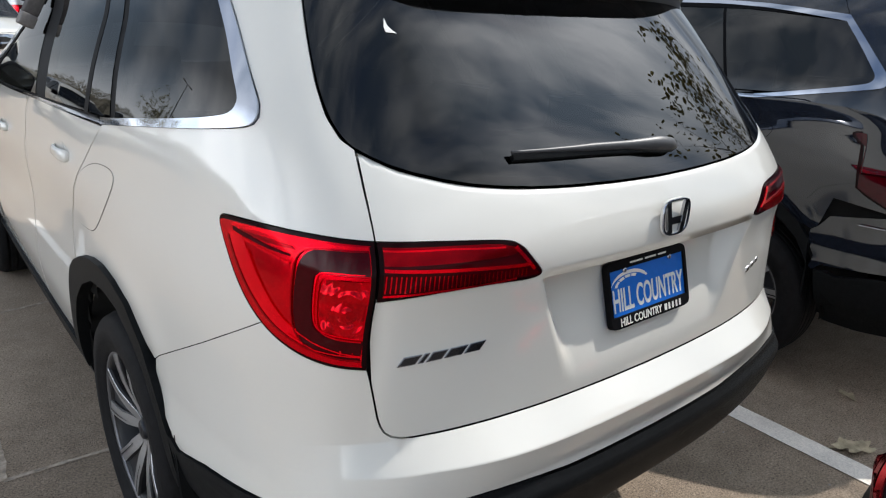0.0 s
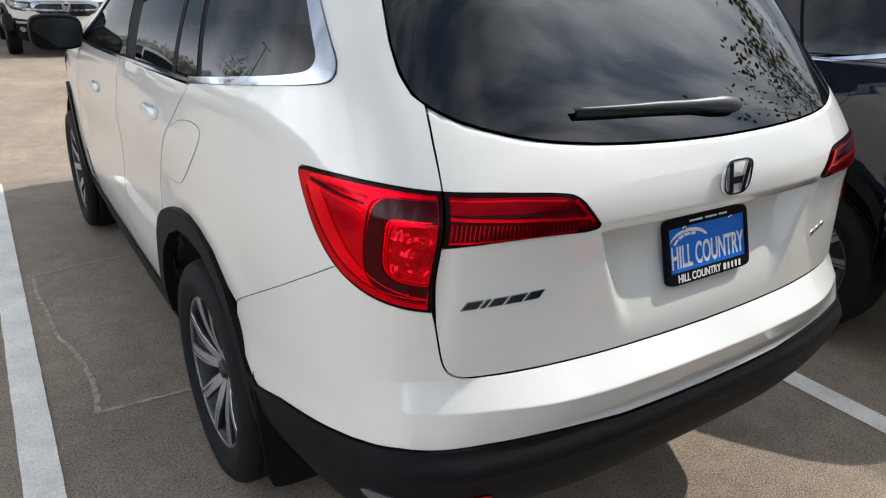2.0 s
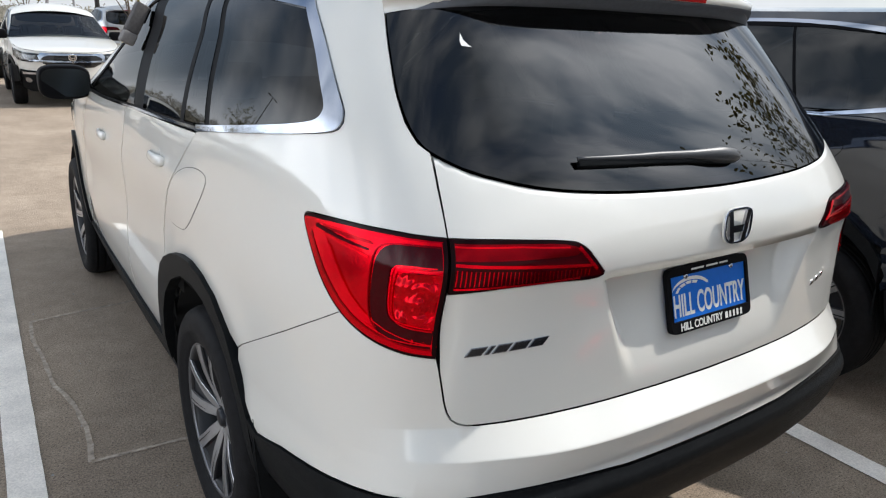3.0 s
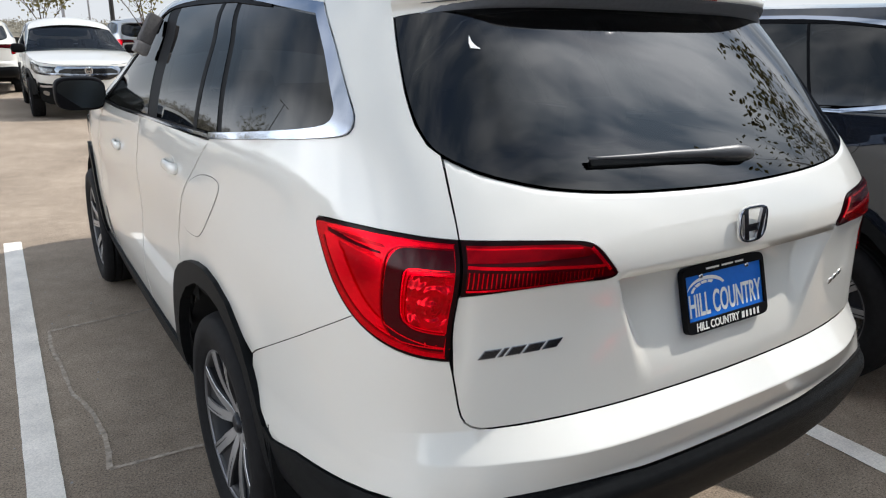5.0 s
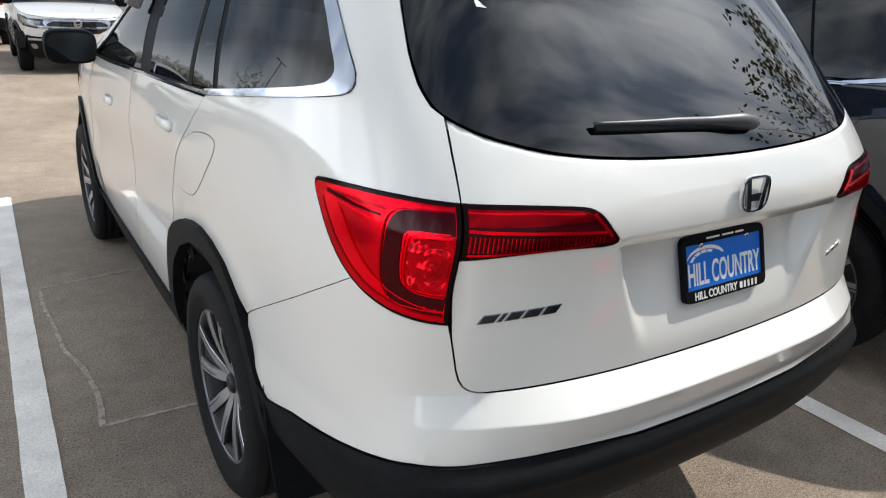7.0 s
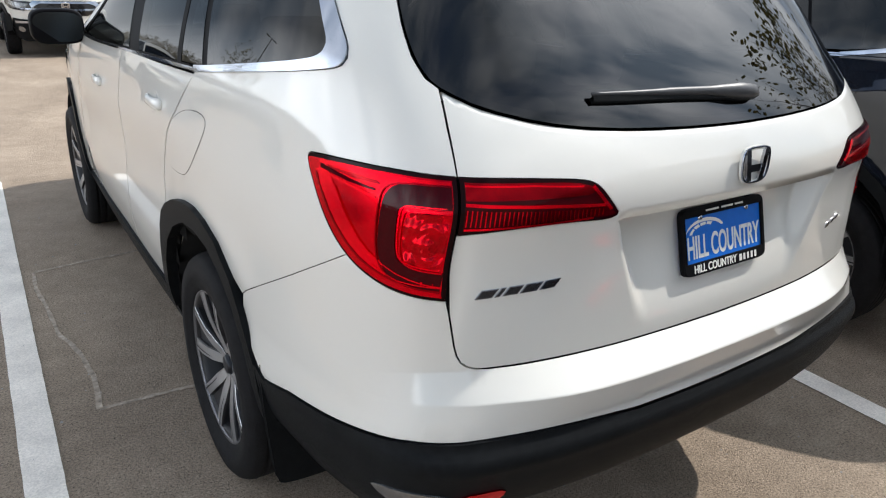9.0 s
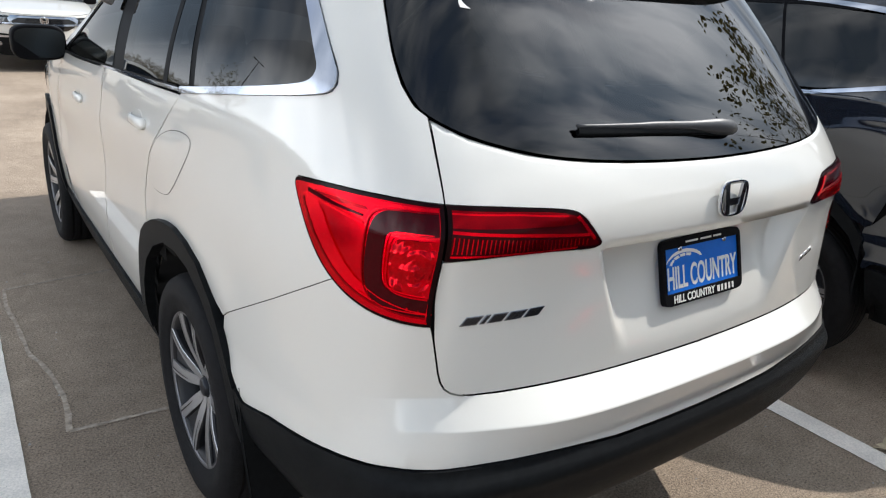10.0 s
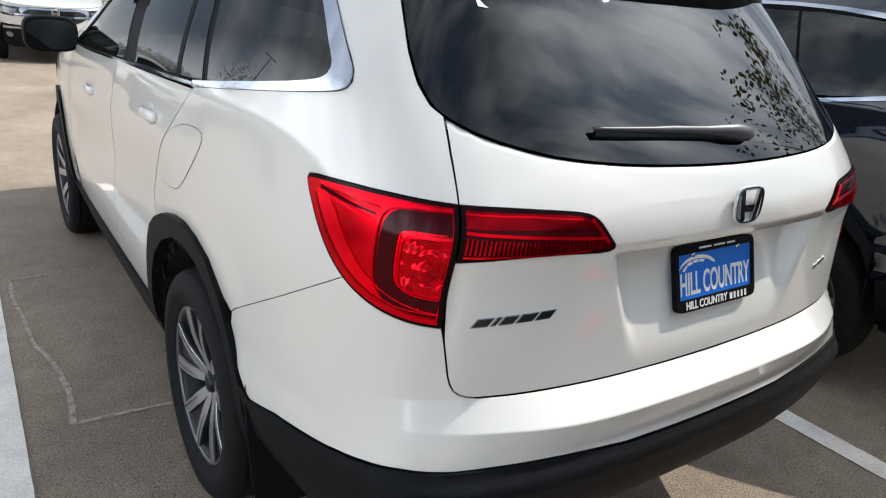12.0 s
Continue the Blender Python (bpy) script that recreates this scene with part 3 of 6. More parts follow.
def shelf_lines(a):
    """Height of the bumper shelf's crease and of its upper edge, and how far the crease stands out."""
    crease = curve(a, [0.0, 0.35, 0.70, 0.82, 0.95, 1.2], [0.768, 0.768, 0.768, 0.762, 0.748, 0.738])
    upper = curve(a, [0.0, 0.35, 0.66, 0.74, 0.82, 0.90, 1.0, 1.2], [0.827, 0.8285, 0.8315, 0.832, 0.824, 0.808, 0.794, 0.786])
    out = 0.062 * (1 - smooth01((a - 0.42) / 0.54))
    return crease, upper, out


def bumper_shape(u, z):
    """How far the rear bumper stands out of the skin."""
    a = np.abs(u)
    crease, upper, out = shelf_lines(a)
    f = curve(z, [0.30, 0.40, 0.44, 0.48, 0.53, 0.58, 0.61, 0.635, 0.650, 0.676, 0.695], [-0.125, -0.085, -0.040, 0.004, 0.033, 0.049, 0.056, 0.062, 0.060, 0.043, 0.042])
    f = f * (1 - smooth01((a - 0.66) / 0.34) * np.interp(z, [0.60, 0.70], [0.75, 1.0]))
    f = np.where(z > 0.695, f + (out - f) * np.clip((z - 0.695) / (crease - 0.695), 0, 1), f)
    return np.where(z > crease, out * np.clip((upper - z) / (upper - crease), 0, 1), f)


def gate_shape(u, z):
    """The number-plate recess of the tailgate, deepest under its overhanging top edge."""
    a = np.abs(u)
    half = curve(z, [0.84, 0.92, 1.02, 1.13], [0.285, 0.318, 0.358, 0.404])
    depth = 0.066 * smooth01((z - 0.845) / 0.25) * np.clip((1.132 - z) / 0.006, 0, 1)
    top = np.interp(a, [0, 0.15, 0.30, 0.43, 0.555, 0.668, 0.735], [1.294, 1.296, 1.301, 1.309, 1.324, 1.348, 1.376])
    lip = 0.007 * np.clip((z - top + 0.016) / 0.016, 0, 1) ** 2 * (a < 0.735)
    return -depth * (1 - smooth01((a - half + 0.046) / 0.050)) - lip


def side_shape(u, z):
    """The pressed shape of the car's flank: a crease under the handles, a scallop below, flared arches."""
    a = np.abs(u)
    crease = np.interp(a, [1.45, 1.80, 2.20, 3.30, 4.0], [1.150, 1.135, 1.112, 1.040, 1.00])
    d = z - crease
    on = smooth01((a - 1.55) / 0.5) * smooth01((4.05 - a) / 0.25)
    ridge = np.where(d < 0, np.exp(-(d / 0.085) ** 2), np.exp(-(d / 0.045) ** 2))
    scallop = np.exp(-((z - crease + 0.20) / 0.10) ** 2)
    foot = np.exp(-((z - 0.60) / 0.075) ** 2)
    flare = np.exp(-((np.hypot(a - 1.76, (z - 0.40) * 1.05) - 0.56) / 0.07) ** 2) * smooth01((a - 1.30) / 0.15) * smooth01((2.15 - a) / 0.2) * smooth01((z - 0.72) / 0.1)
    return on * (0.007 * ridge - 0.008 * scallop + 0.006 * foot) + 0.006 * flare


def reflector_shape(u, z):
    """The cut of a lamp's reflector: rings round the bulb, crossed by upright flutes."""
    a = np.abs(u)
    r = np.hypot(a - 0.792, (z - 1.104) * 0.8)
    return 0.0005 * np.sin(r * 520) + 0.0005 * np.sin(a * 430) + 0.0020 * np.sin(a * 95 + 0.6) * np.sin(z * 88 + 1.2 * np.sin(a * 60)) + 0.0010 * np.sin(z * 190)


def wheel_meshes():
    """Shared meshes of a wheel, its axis along x, outer face towards -x."""
    # tyre
    prof = [(0.247, 0.095), (0.268, 0.106), (0.31, 0.117), (0.345, 0.114), (0.362, 0.102), (0.371, 0.085)]
    for x in (0.062, 0.022, -0.022, -0.062):
        prof += [(0.3745, x + 0.014), (0.3745, x + 0.005), (0.366, x + 0.004), (0.366, x - 0.004), (0.3745, x - 0.005), (0.3745, x - 0.012)]
    prof += [(0.371, -0.085), (0.366, -0.097), (0.360, -0.106), (0.351, -0.110), (0.345, -0.1165), (0.330, -0.1175), (0.326, -0.1195), (0.298, -0.1195), (0.294, -0.1165), (0.268, -0.110), (0.253, -0.100), (0.247, -0.090)]
    tyre = lathe(prof, 72)
    rim = lathe([(0.247, 0.09), (0.230, 0.08), (0.220, 0.05), (0.214, -0.01), (0.218, -0.05), (0.232, -0.074), (0.238, -0.090), (0.250, -0.097), (0.2555, -0.093), (0.253, -0.085)], 64)
    lip = lathe([(0.245, -0.092), (0.2475, -0.0985), (0.2535, -0.1015), (0.2565, -0.0965)], 64)
    disc = lathe([(0.0, -0.005), (0.165, -0.005), (0.165, 0.02), (0.0, 0.02)], 40)
    cap = lathe([(0.0, -0.074), (0.024, -0.0735), (0.029, -0.071), (0.032, -0.064), (0.033, -0.045)], 32)
    return tyre, rim, lip, disc, cap


# radius, offset of the two arms from the spoke's middle, half-width of an arm, how far out it stands
ARM_ROWS = ((0.034, 0.010, 0.013, -0.058), (0.060, 0.0175, 0.0200, -0.063), (0.085, 0.0235, 0.0235, -0.071), (0.115, 0.0330, 0.0255, -0.080), (0.15, 0.0430, 0.0235, -0.088), (0.19, 0.0550, 0.0245, -0.0935), (0.225, 0.0660, 0.0255, -0.0960), (0.247, 0.0730, 0.0265, -0.0970))


def arm_mid(s, r, off):
    """Where an arm runs: the two arms of a spoke spread towards the rim, with a slight sweep."""
    return s * off + 0.010 * math.sin(r * 11)


def spoke_mesh(face):
    """One twin spoke of the wheel: two swept arms from hub to rim; face: only the machined front."""
    bm = bmesh.new()
    for s in (1, -1):
        rows = []
        for r, off, w, x in ARM_ROWS:
            c = arm_mid(s, r, off)
            top = x - (0.0015 if face else 0.0)
            ww = w * (0.86 if face else 1.0)
            deep = x + 0.002 if face else x + 0.045
            edge = 0.0 if face else 0.005
            lean = 0.004 * s
            rows.append([(deep, c - ww, r), (x + edge, c - ww, r), (top + lean * 0.4, c - ww * 0.82, r), (top - lean * 0.4, c + ww * 0.82, r), (x + edge, c + ww, r), (deep, c + ww, r)])
        vs = [[bm.verts.new(p) for p in row] for row in rows]
        for a, b in zip(vs[:-1], vs[1:]):
            for i in range(6):
                j = (i + 1) % 6
                bm.faces.new((a[i], a[j], b[j], b[i]))
        bm.faces.new(vs[0])
        bm.faces.new(vs[-1])
    return bm


def web_mesh():
    """The dished, grey-painted pocket between the two arms of a spoke."""
    bm = bmesh.new()
    rows = []
    for r, off, w, x in ARM_ROWS[2:]:
        lo, hi = arm_mid(-1, r, off), arm_mid(1, r, off)
        sink = float(np.interp(r, [0.08, 0.13, 0.20, 0.25], [0.003, 0.009, 0.012, 0.006]))
        rows.append([bm.verts.new((x + 0.004 + sink * (1 - abs(2 * k / 6 - 1) ** 3), lo + (hi - lo) * k / 6, r)) for k in range(7)])
    for a, b in zip(rows[:-1], rows[1:]):
        for k in range(6):
            bm.faces.new((a[k], a[k + 1], b[k + 1], b[k]))
    return bm


def groove_mesh(s):
    """The dark painted groove that runs along one arm of a spoke."""
    bm = bmesh.new()
    rows = []
    for r, off, w, x in ARM_ROWS[3:]:
        c = arm_mid(s, r, off) + s * w * 0.22
        h = 0.0012 + 0.0022 * (r - 0.115) / 0.13
        rows.append([bm.verts.new((x - 0.0032, c - h, r)), bm.verts.new((x - 0.0032, c + h, r))])
    for a, b in zip(rows[:-1], rows[1:]):
        bm.faces.new((a[0], a[1], b[1], b[0]))
    return bm


def hub_mesh():
    """The raised star round the hub that the spokes grow out of."""
    return lathe([(0.0, -0.052), (0.040, -0.052), (0.062, -0.048), (0.078, -0.040), (0.082, -0.010)], 40)


WHEEL_DATA = {}


def add_wheel(car, where, left):
    """A wheel with its tyre and alloy rim under the car."""
    def shared(key, build, mat, smooth):
        if key not in WHEEL_DATA:
            o = build()
            WHEEL_DATA[key] = o.data
            return o
        return new(key.replace("_mate", ""), WHEEL_DATA[key])

    hub = shared("wheel", lambda: mesh_ob("wheel", *WHEEL_PARTS[1], RIM_DARK), RIM_DARK, True)
    hub.parent = car
    hub.matrix_basis = pose(*where) if left else pose(*where, 0, 0, 180)
    tyre = shared("tyre", lambda: mesh_ob("tyre", *WHEEL_PARTS[0], RUBBER), RUBBER, True)
    lip = shared("rim_lip", lambda: mesh_ob("rim_lip", *WHEEL_PARTS[2], RIM_LIP), RIM_LIP, True)
    disc = shared("brake_disc", lambda: mesh_ob("brake_disc", *WHEEL_PARTS[3], DISC), DISC, True)
    cap = shared("hub_cap", lambda: mesh_ob("hub_cap", *WHEEL_PARTS[4], RIM_GREY), RIM_GREY, True)
    for o in (tyre, lip, disc, cap):
        o.parent = hub
    centre = shared("hub_centre", lambda: mesh_ob("hub_centre", *hub_mesh(), RIM_GREY), RIM_GREY, True)
    centre.parent = hub
    for i in range(5):
        turn = pose(0, 0, 0, 72 * i + WHEEL_TURN)
        a = shared("spoke", lambda: part("spoke", spoke_mesh(False), RIM_DARK), RIM_DARK, False)
        b = shared("spoke_face", lambda: part("spoke_face", spoke_mesh(True), RIM_FACE), RIM_FACE, False)
        web = shared("spoke_web", lambda: part("spoke_web", web_mesh(), RIM_GREY, smooth=True), RIM_GREY, True)
        nut = shared("lug_nut", lambda: mesh_ob("lug_nut", *lathe([(0.0, -0.060), (0.008, -0.060), (0.010, -0.056), (0.010, -0.035)], 10), CHROME), CHROME, True)
        grooves = [shared(key, lambda: part("spoke_groove", groove_mesh(side), RIM_DARK), RIM_DARK, False) for key, side in (("spoke_groove", 1), ("spoke_groove_mate", -1))]
        for o in (a, b, web, *grooves):
            o.parent = hub
            o.matrix_basis = turn
        nut.parent = hub
        nut.matrix_basis = pose(0, 0, 0, 72 * i + WHEEL_TURN + 36) @ pose(0, 0, 0.057)


WHEEL_TURN = -8
WHEEL_PARTS = wheel_meshes()


FUEL = rounded([(1.99, 1.115), (1.85, 1.190), (1.66, 1.203), (1.665, 1.15), (1.82, 1.005), (1.90, 0.978), (2.07, 0.972)], 2)


def side_strip(pts_a, pts_b):
    return list(pts_a) + list(reversed(pts_b))


def build_car(name, label, paint, detail=True, lamp_drop=0.0, front=True, lift=0.0):
    """A large family car: skin panels, glazing, lamps, wheels and trim under one empty."""
    car = tagged(new(name), label, "car")

    def warp(poly):
        if not lamp_drop:
            return poly
        poly = [(u + 0.30 * (1.77 - u) if 0.9 < u < 1.77 and z > 1.30 else u, z) for u, z in poly]
        poly = [(float(np.interp(u, [0.749, 1.146, 1.405], [0.749, 1.36, 1.43])) if paint is BLACK and 0.749 < u < 1.405 and z < 1.25 else u, z) for u, z in poly]
        return [(u, float(np.interp(z, [0.84, 0.99, 1.232, 1.29, 2.0], [0.84, 0.99 - lamp_drop * 0.8, 1.232 - lamp_drop, 1.29, 2.0])) if abs(u) < 1.3 else z) for u, z in poly]

    step = 0.03 if detail else 0.06
    fine = 0.016 if detail else 0.035

    def pan(name, poly, mat, lift=0.0, shape=None, gap=0.0008, lines=(), sides=True, thick=0.012, label="", parent=None, st=None, fi=None):
        obs = []
        for m in ((False, True) if sides else (False,)):
            obs.append(panel(name, warp(poly), mat, parent or car, lift, thick, gap, st or step, shape, lines, m, label, fi or fine))
        return obs

    # inner body behind the gaps, open at the wheels
    us = np.arange(-6.0, 6.001, 0.05)
    zs = np.arange(0.30, 1.771, 0.049)
    U, Z = np.meshgrid(us, zs)
    P, N = skin(U.ravel(), Z.ravel(), -0.016, None if lamp_drop else (lambda u, z: np.interp(np.abs(u), [0, 0.38, 0.42, 0.45], [1, 1, 0.9, 0]) * -np.interp(z, [0.80, 0.85, 0.90, 1.0, 1.12, 1.17, 1.20], [0, 0.0, 0.02, 0.05, 0.07, 0.07, 0.0])))
    k = len(us)
    faces = []
    for i in range(len(zs) - 1):
        for j in range(k - 1):
            u, z = abs(us[j] + 0.025), zs[i] + 0.025
            wheel = min(math.hypot(u - c[0], z - c[1]) for c in (WHEEL_R, WHEEL_F)) < 0.45
            glazed = z > 1.27 and ((u < 0.80) or (0.98 < u < 4.05))
            front_low = z > 1.0 and u > 4.05
            if not wheel and not glazed and not front_low and not (u < 1.32 and z < 0.62):
                faces.append((i * k + j, i * k + j + 1, (i + 1) * k + j + 1, (i + 1) * k + j))
    mesh_ob("inner_body", P, faces, INNER, car, "dark inner body behind the panel gaps")
    # floor and dashboard shelf close the cabin
    part("underbody", box_bm((-0.70, 0.50, 0.30), (0.70, 4.7, 0.42), 0.03), INNER, car)
    part("cabin_floor", box_bm((-0.78, 0.36, 0.84), (0.78, 3.55, 0.88), 0.02), SEAT, car)
    for y, zt in ((2.6, 1.22), (1.75, 1.22), (1.05, 1.20)):
        for x in ((-0.38, 0.38) if y > 2 else (-0.42, 0.0, 0.42)):
            bm = box_bm((x - 0.23, y - 0.10, 0.85), (x + 0.23, y + 0.06, zt), 0.05, 3)
            part("seat_back", bm, SEAT, car, smooth=True)
            bm = box_bm((x - 0.13, y - 0.08, zt + 0.03), (x + 0.13, y + 0.02, zt + 0.20), 0.04, 3)
            part("headrest", bm, SEAT, car, smooth=True)
    part("dashboard", box_bm((-0.72, 3.2, 0.85), (0.72, 3.75, 1.14), 0.06, 3), SEAT, car)
    for s in (-1, 1):
        for wy in (1.19, 4.01):
            v, f = lathe([(0.62, s * -0.86), (0.452, s * -0.948), (0.44, s * -0.60), (0.0, s * -0.60)], 40)
            v = [(a, b + wy, c + 0.375) for a, b, c in v]
            f = [q for q in f if math.sin(2 * math.pi * (min(q) // 4 + 0.5) / 40) > (0.13 if min(q) % 4 == 0 else -0.05) and max(q) - min(q) < 12]
            used = sorted({i for q in f for i in q})
            f = [tuple(used.index(i) for i in q) for q in f]
            ob = mesh_ob("wheel_housing", [v[i] for i in used], f, INNER, car)

    # tailgate
    gate_half = [(0, 0.828), (0.60, 0.832)] + GATE_SIDE
    gate_half += [tuple(q) for q in LAMP_HOLE_IN[::-1]] + [(0.742, 1.315), (0.735, 1.376), (0.668, 1.348), (0.555, 1.324), (0.43, 1.309), (0.30, 1.301), (0.15, 1.296), (0, 1.294)]
    edge_lines = [[(-0.41, z), (0.41, z)] for z in (1.1325, 1.1315, 1.126, 1.118, 1.108)] + [[(s * (0.308 - d), 0.89), (s * (0.404 - d), 1.118)] for s in (-1, 1) for d in (-0.006, 0.006, 0.018, 0.030, 0.042, 0.052)] + [[(s * q, float(np.interp(q, [0, 0.15, 0.30, 0.43, 0.555, 0.668, 0.735], [1.294, 1.296, 1.301, 1.309, 1.324, 1.348, 1.376])) - d) for q in np.linspace(0.0, 0.70, 36)] for s in (-1, 1) for d in (0.005, 0.010, 0.016)]
    gate = panel("tailgate", warp(both(gate_half)), paint, car, 0, 0.014, 0.0007, 0.022 if detail else 0.05, gate_shape if not lamp_drop else None, edge_lines if detail else (), False, "", fine)
    # rear window and its black border
    glass_half = [(0, 1.290), (0.15, 1.292), (0.30, 1.297), (0.43, 1.305), (0.555, 1.320), (0.668, 1.344), (0.735, 1.373), (0.757, 1.393), (0.773, 1.43), (0.787, 1.49), (0.797, 1.575), (0.797, 1.66), (0.78, 1.725), (0, 1.745)]
    outer = rounded(both(glass_half), 1, ())
    border = resample(outer, fine)
    window = panel("rear_window", outer, REAR_GLASS, car, 0.001, 0.004, 0.004, step, None, (), False, "dark tinted curved rear window", fine)
    inn = inset(border, 0.022)
    ringv, ringn = skin(np.concatenate([border[:, 0], inn[:, 0]]), np.concatenate([border[:, 1], inn[:, 1]]), -0.003)
    m = len(border)
    mesh_ob("window_border", ringv, [(i, (i + 1) % m, m + (i + 1) % m, m + i) for i in range(m)], GLOSS_BLACK, window, normals=ringn)
    # rear bumper, white above and black below
    seam = [SEAM_START, (1.175, 0.927), (1.405, 0.795), (1.432, 0.775)]
    bump_half = [(0, 0.8255), (0.60, 0.8295), (0.6555, 0.831), (0.6808, 0.8336), (0.6994, 0.8399), (0.7130, 0.8499), (0.7219, 0.8653), (0.728, 0.886), (0.7415, 0.96), (0.7475, 0.985)] + [tuple(q) for q in LAMP_HOLE_OUT[LAMP_SPLIT:][::-1]] + seam + [(1.44, 0.725), (1.405, 0.66), (1.345, 0.61)] + BLACK_EDGE[::-1]
    along = np.linspace(-0.97, 0.97, 98)
    sc, su_, _ = shelf_lines(np.abs(along))
    shelf = [list(zip(along, row)) for row in (sc - 0.034, sc - 0.012, sc - 0.003, sc, sc + 0.003, sc + 0.012, su_ * 0.5 + sc * 0.5, su_ - 0.0035, su_ + 0.001)]
    bumper = panel("rear_bumper", warp(both(bump_half)) if not lamp_drop else [(math.copysign(float(np.interp(abs(u), [0.749, 1.146, 1.405, 2], [0.749, 1.36, 1.43, 2])) if paint is BLACK and 0.749 < abs(u) < 1.405 else abs(u), u), float(np.interp(z, [0.0, 0.84, 0.99, 1.232], [0.0, 0.84, 0.99 - lamp_drop * 0.8, 1.232 - lamp_drop]))) for u, z in both(bump_half)], paint, car, 0, 0.012, 0.0007, step, bumper_shape, shelf if detail else (), False, "", fine)
    low_half = [(u, z - 0.003) for u, z in BLACK_EDGE] + [(1.345, 0.605), (1.39, 0.60), (1.37, 0.45), (1.34, 0.34), (1.2, 0.335), (0.9, 0.37), (0.5, 0.40), (0, 0.405)]
    lower = panel("lower_bumper", both(low_half), PLASTIC, car, 0.006, 0.03, 0.0, step, bumper_shape, [[(-1.0, z), (1.0, z)] for z in (0.667, 0.658, 0.650, 0.642, 0.635, 0.62)] if detail else (), False, "black textured plastic lower bumper", fine)
    if detail:
        panel("reflector", rounded([(0.605, 0.556), (0.625, 0.568), (0.712, 0.568), (0.712, 0.520), (0.635, 0.518)], 1), SHADED_RED, lower, 0.010, 0.02, 0, 0.03, bumper_shape, (), False, "red plastic reflector", 0.012)
        panel("reversing_lamp", rounded([(0.717, 0.568), (0.80, 0.575), (0.88, 0.566), (0.905, 0.552), (0.82, 0.518), (0.717, 0.520)], 1), CLEAR_LENS, lower, 0.010, 0.02, 0, 0.03, bumper_shape, (), False, "clear ribbed lamp lens", 0.012)
    # side panels
    quarter = [tuple(q) for q in LAMP_HOLE_OUT[:LAMP_SPLIT]] + [(u, z + 0.0008) for u, z in seam] \
        + ARCH_TOP[2:] + [(2.145, 0.915), (2.10, 0.985), (2.02, 1.08), (1.86, 1.225), (1.765, 1.302), (1.27, 1.361), (1.06, 1.386), (1.01, 1.393), (0.980, 1.401), (0.959, 1.416), (0.953, 1.438), (0.961, 1.457), (1.0, 1.512), (1.068, 1.606), (1.132, 1.678), (1.136, 1.68), (1.165, 1.765), (0.80, 1.765), (0.80, 1.66), (0.799, 1.575), (0.789, 1.49), (0.776, 1.43), (0.759, 1.393), (0.738, 1.377), (0.745, 1.315)]
    pan("quarter_panel", quarter, paint, shape=side_shape)
    pan("cant_rail", [(1.138, 1.679), (1.9, 1.7235), (2.4, 1.7255), (2.835, 1.7095), (3.03, 1.679), (3.635, 1.375), (3.92, 1.24), (4.05, 1.235), (3.75, 1.40), (3.2, 1.69), (2.95, 1.765), (1.168, 1.765)], paint)
    rear_door = [(1.772, 1.296), (1.868, 1.222), (2.028, 1.078), (2.108, 0.983), (2.152, 0.913), (2.132, 0.80), (2.20, 0.70), (2.25, 0.56), (2.27, 0.455), (2.82, 0.455), (2.80, 0.9), (2.74, 1.272), (2.465, 1.278)]
    front_door = [(2.748, 1.271), (2.808, 0.9), (2.828, 0.455), (4.02, 0.455), (4.03, 0.70), (3.99, 0.95), (3.95, 1.22), (3.43, 1.238)]
    doors = pan("rear_door", rear_door, paint, shape=side_shape) + pan("front_door", front_door, paint, shape=side_shape)
    # handles: a strap over a dished cup
    for d, (hu, hz) in zip(doors, ((2.17, 1.160), (2.17, 1.160), (3.28, 1.083), (3.28, 1.083))):
        sgn = 1 if d.data.vertices[0].co.x < 0 else -1
        P, N = skin([sgn * hu], [hz], 0.0, side_shape)
        ax = skin([sgn * (hu + 0.1)], [hz - 0.002], 0)[0][0] - P[0]
        ax /= np.linalg.norm(ax)
        up_v = np.cross(N[0], ax)
        up_v *= math.copysign(1, up_v[2])
        bm = bmesh.new()
        rows = []
        for t in np.linspace(-1, 1, 17):
            out = 0.021 * (1 - abs(t) ** 4) - 0.004
            hgt = np.interp(t, [-1, -0.9, -0.3, 0.6, 0.92, 1], [0.010, 0.019, 0.0165, 0.0145, 0.015, 0.009])
            c = P[0] + ax * (0.098 * t) + N[0] * out
            rows.append([bm.verts.new(c + up_v * (hgt * math.copysign(abs(math.cos(k)) ** 0.7, math.cos(k))) + N[0] * (0.0075 * math.sin(k))) for k in np.linspace(0, 2 * math.pi, 14, endpoint=False)])
        for a, b in zip(rows[:-1], rows[1:]):
            for i in range(14):
                bm.faces.new((a[i], a[(i + 1) % 14], b[(i + 1) % 14], b[i]))
        bm.faces.new(rows[0]); bm.faces.new(rows[-1])
        part("door_handle", bm, paint, d, smooth=True)
        cup = bmesh.new()
        rings = []
        for f, lift in ((1.0, 0.0006), (0.93, 0.0018), (0.86, 0.0008), (0.5, 0.0006)):
            rings.append([cup.verts.new(P[0] + ax * (0.062 * f * math.cos(k)) + up_v * (0.037 * f * math.sin(k)) + N[0] * lift) for k in np.linspace(0, 2 * math.pi, 28, endpoint=False)])
        for a, b in zip(rings[:-1], rings[1:]):
            for i in range(28):
                cup.faces.new((a[i], a[(i + 1) % 28], b[(i + 1) % 28], b[i]))
        cup.faces.new(rings[-1])
        part("handle_cup", cup, paint, d, smooth=True)
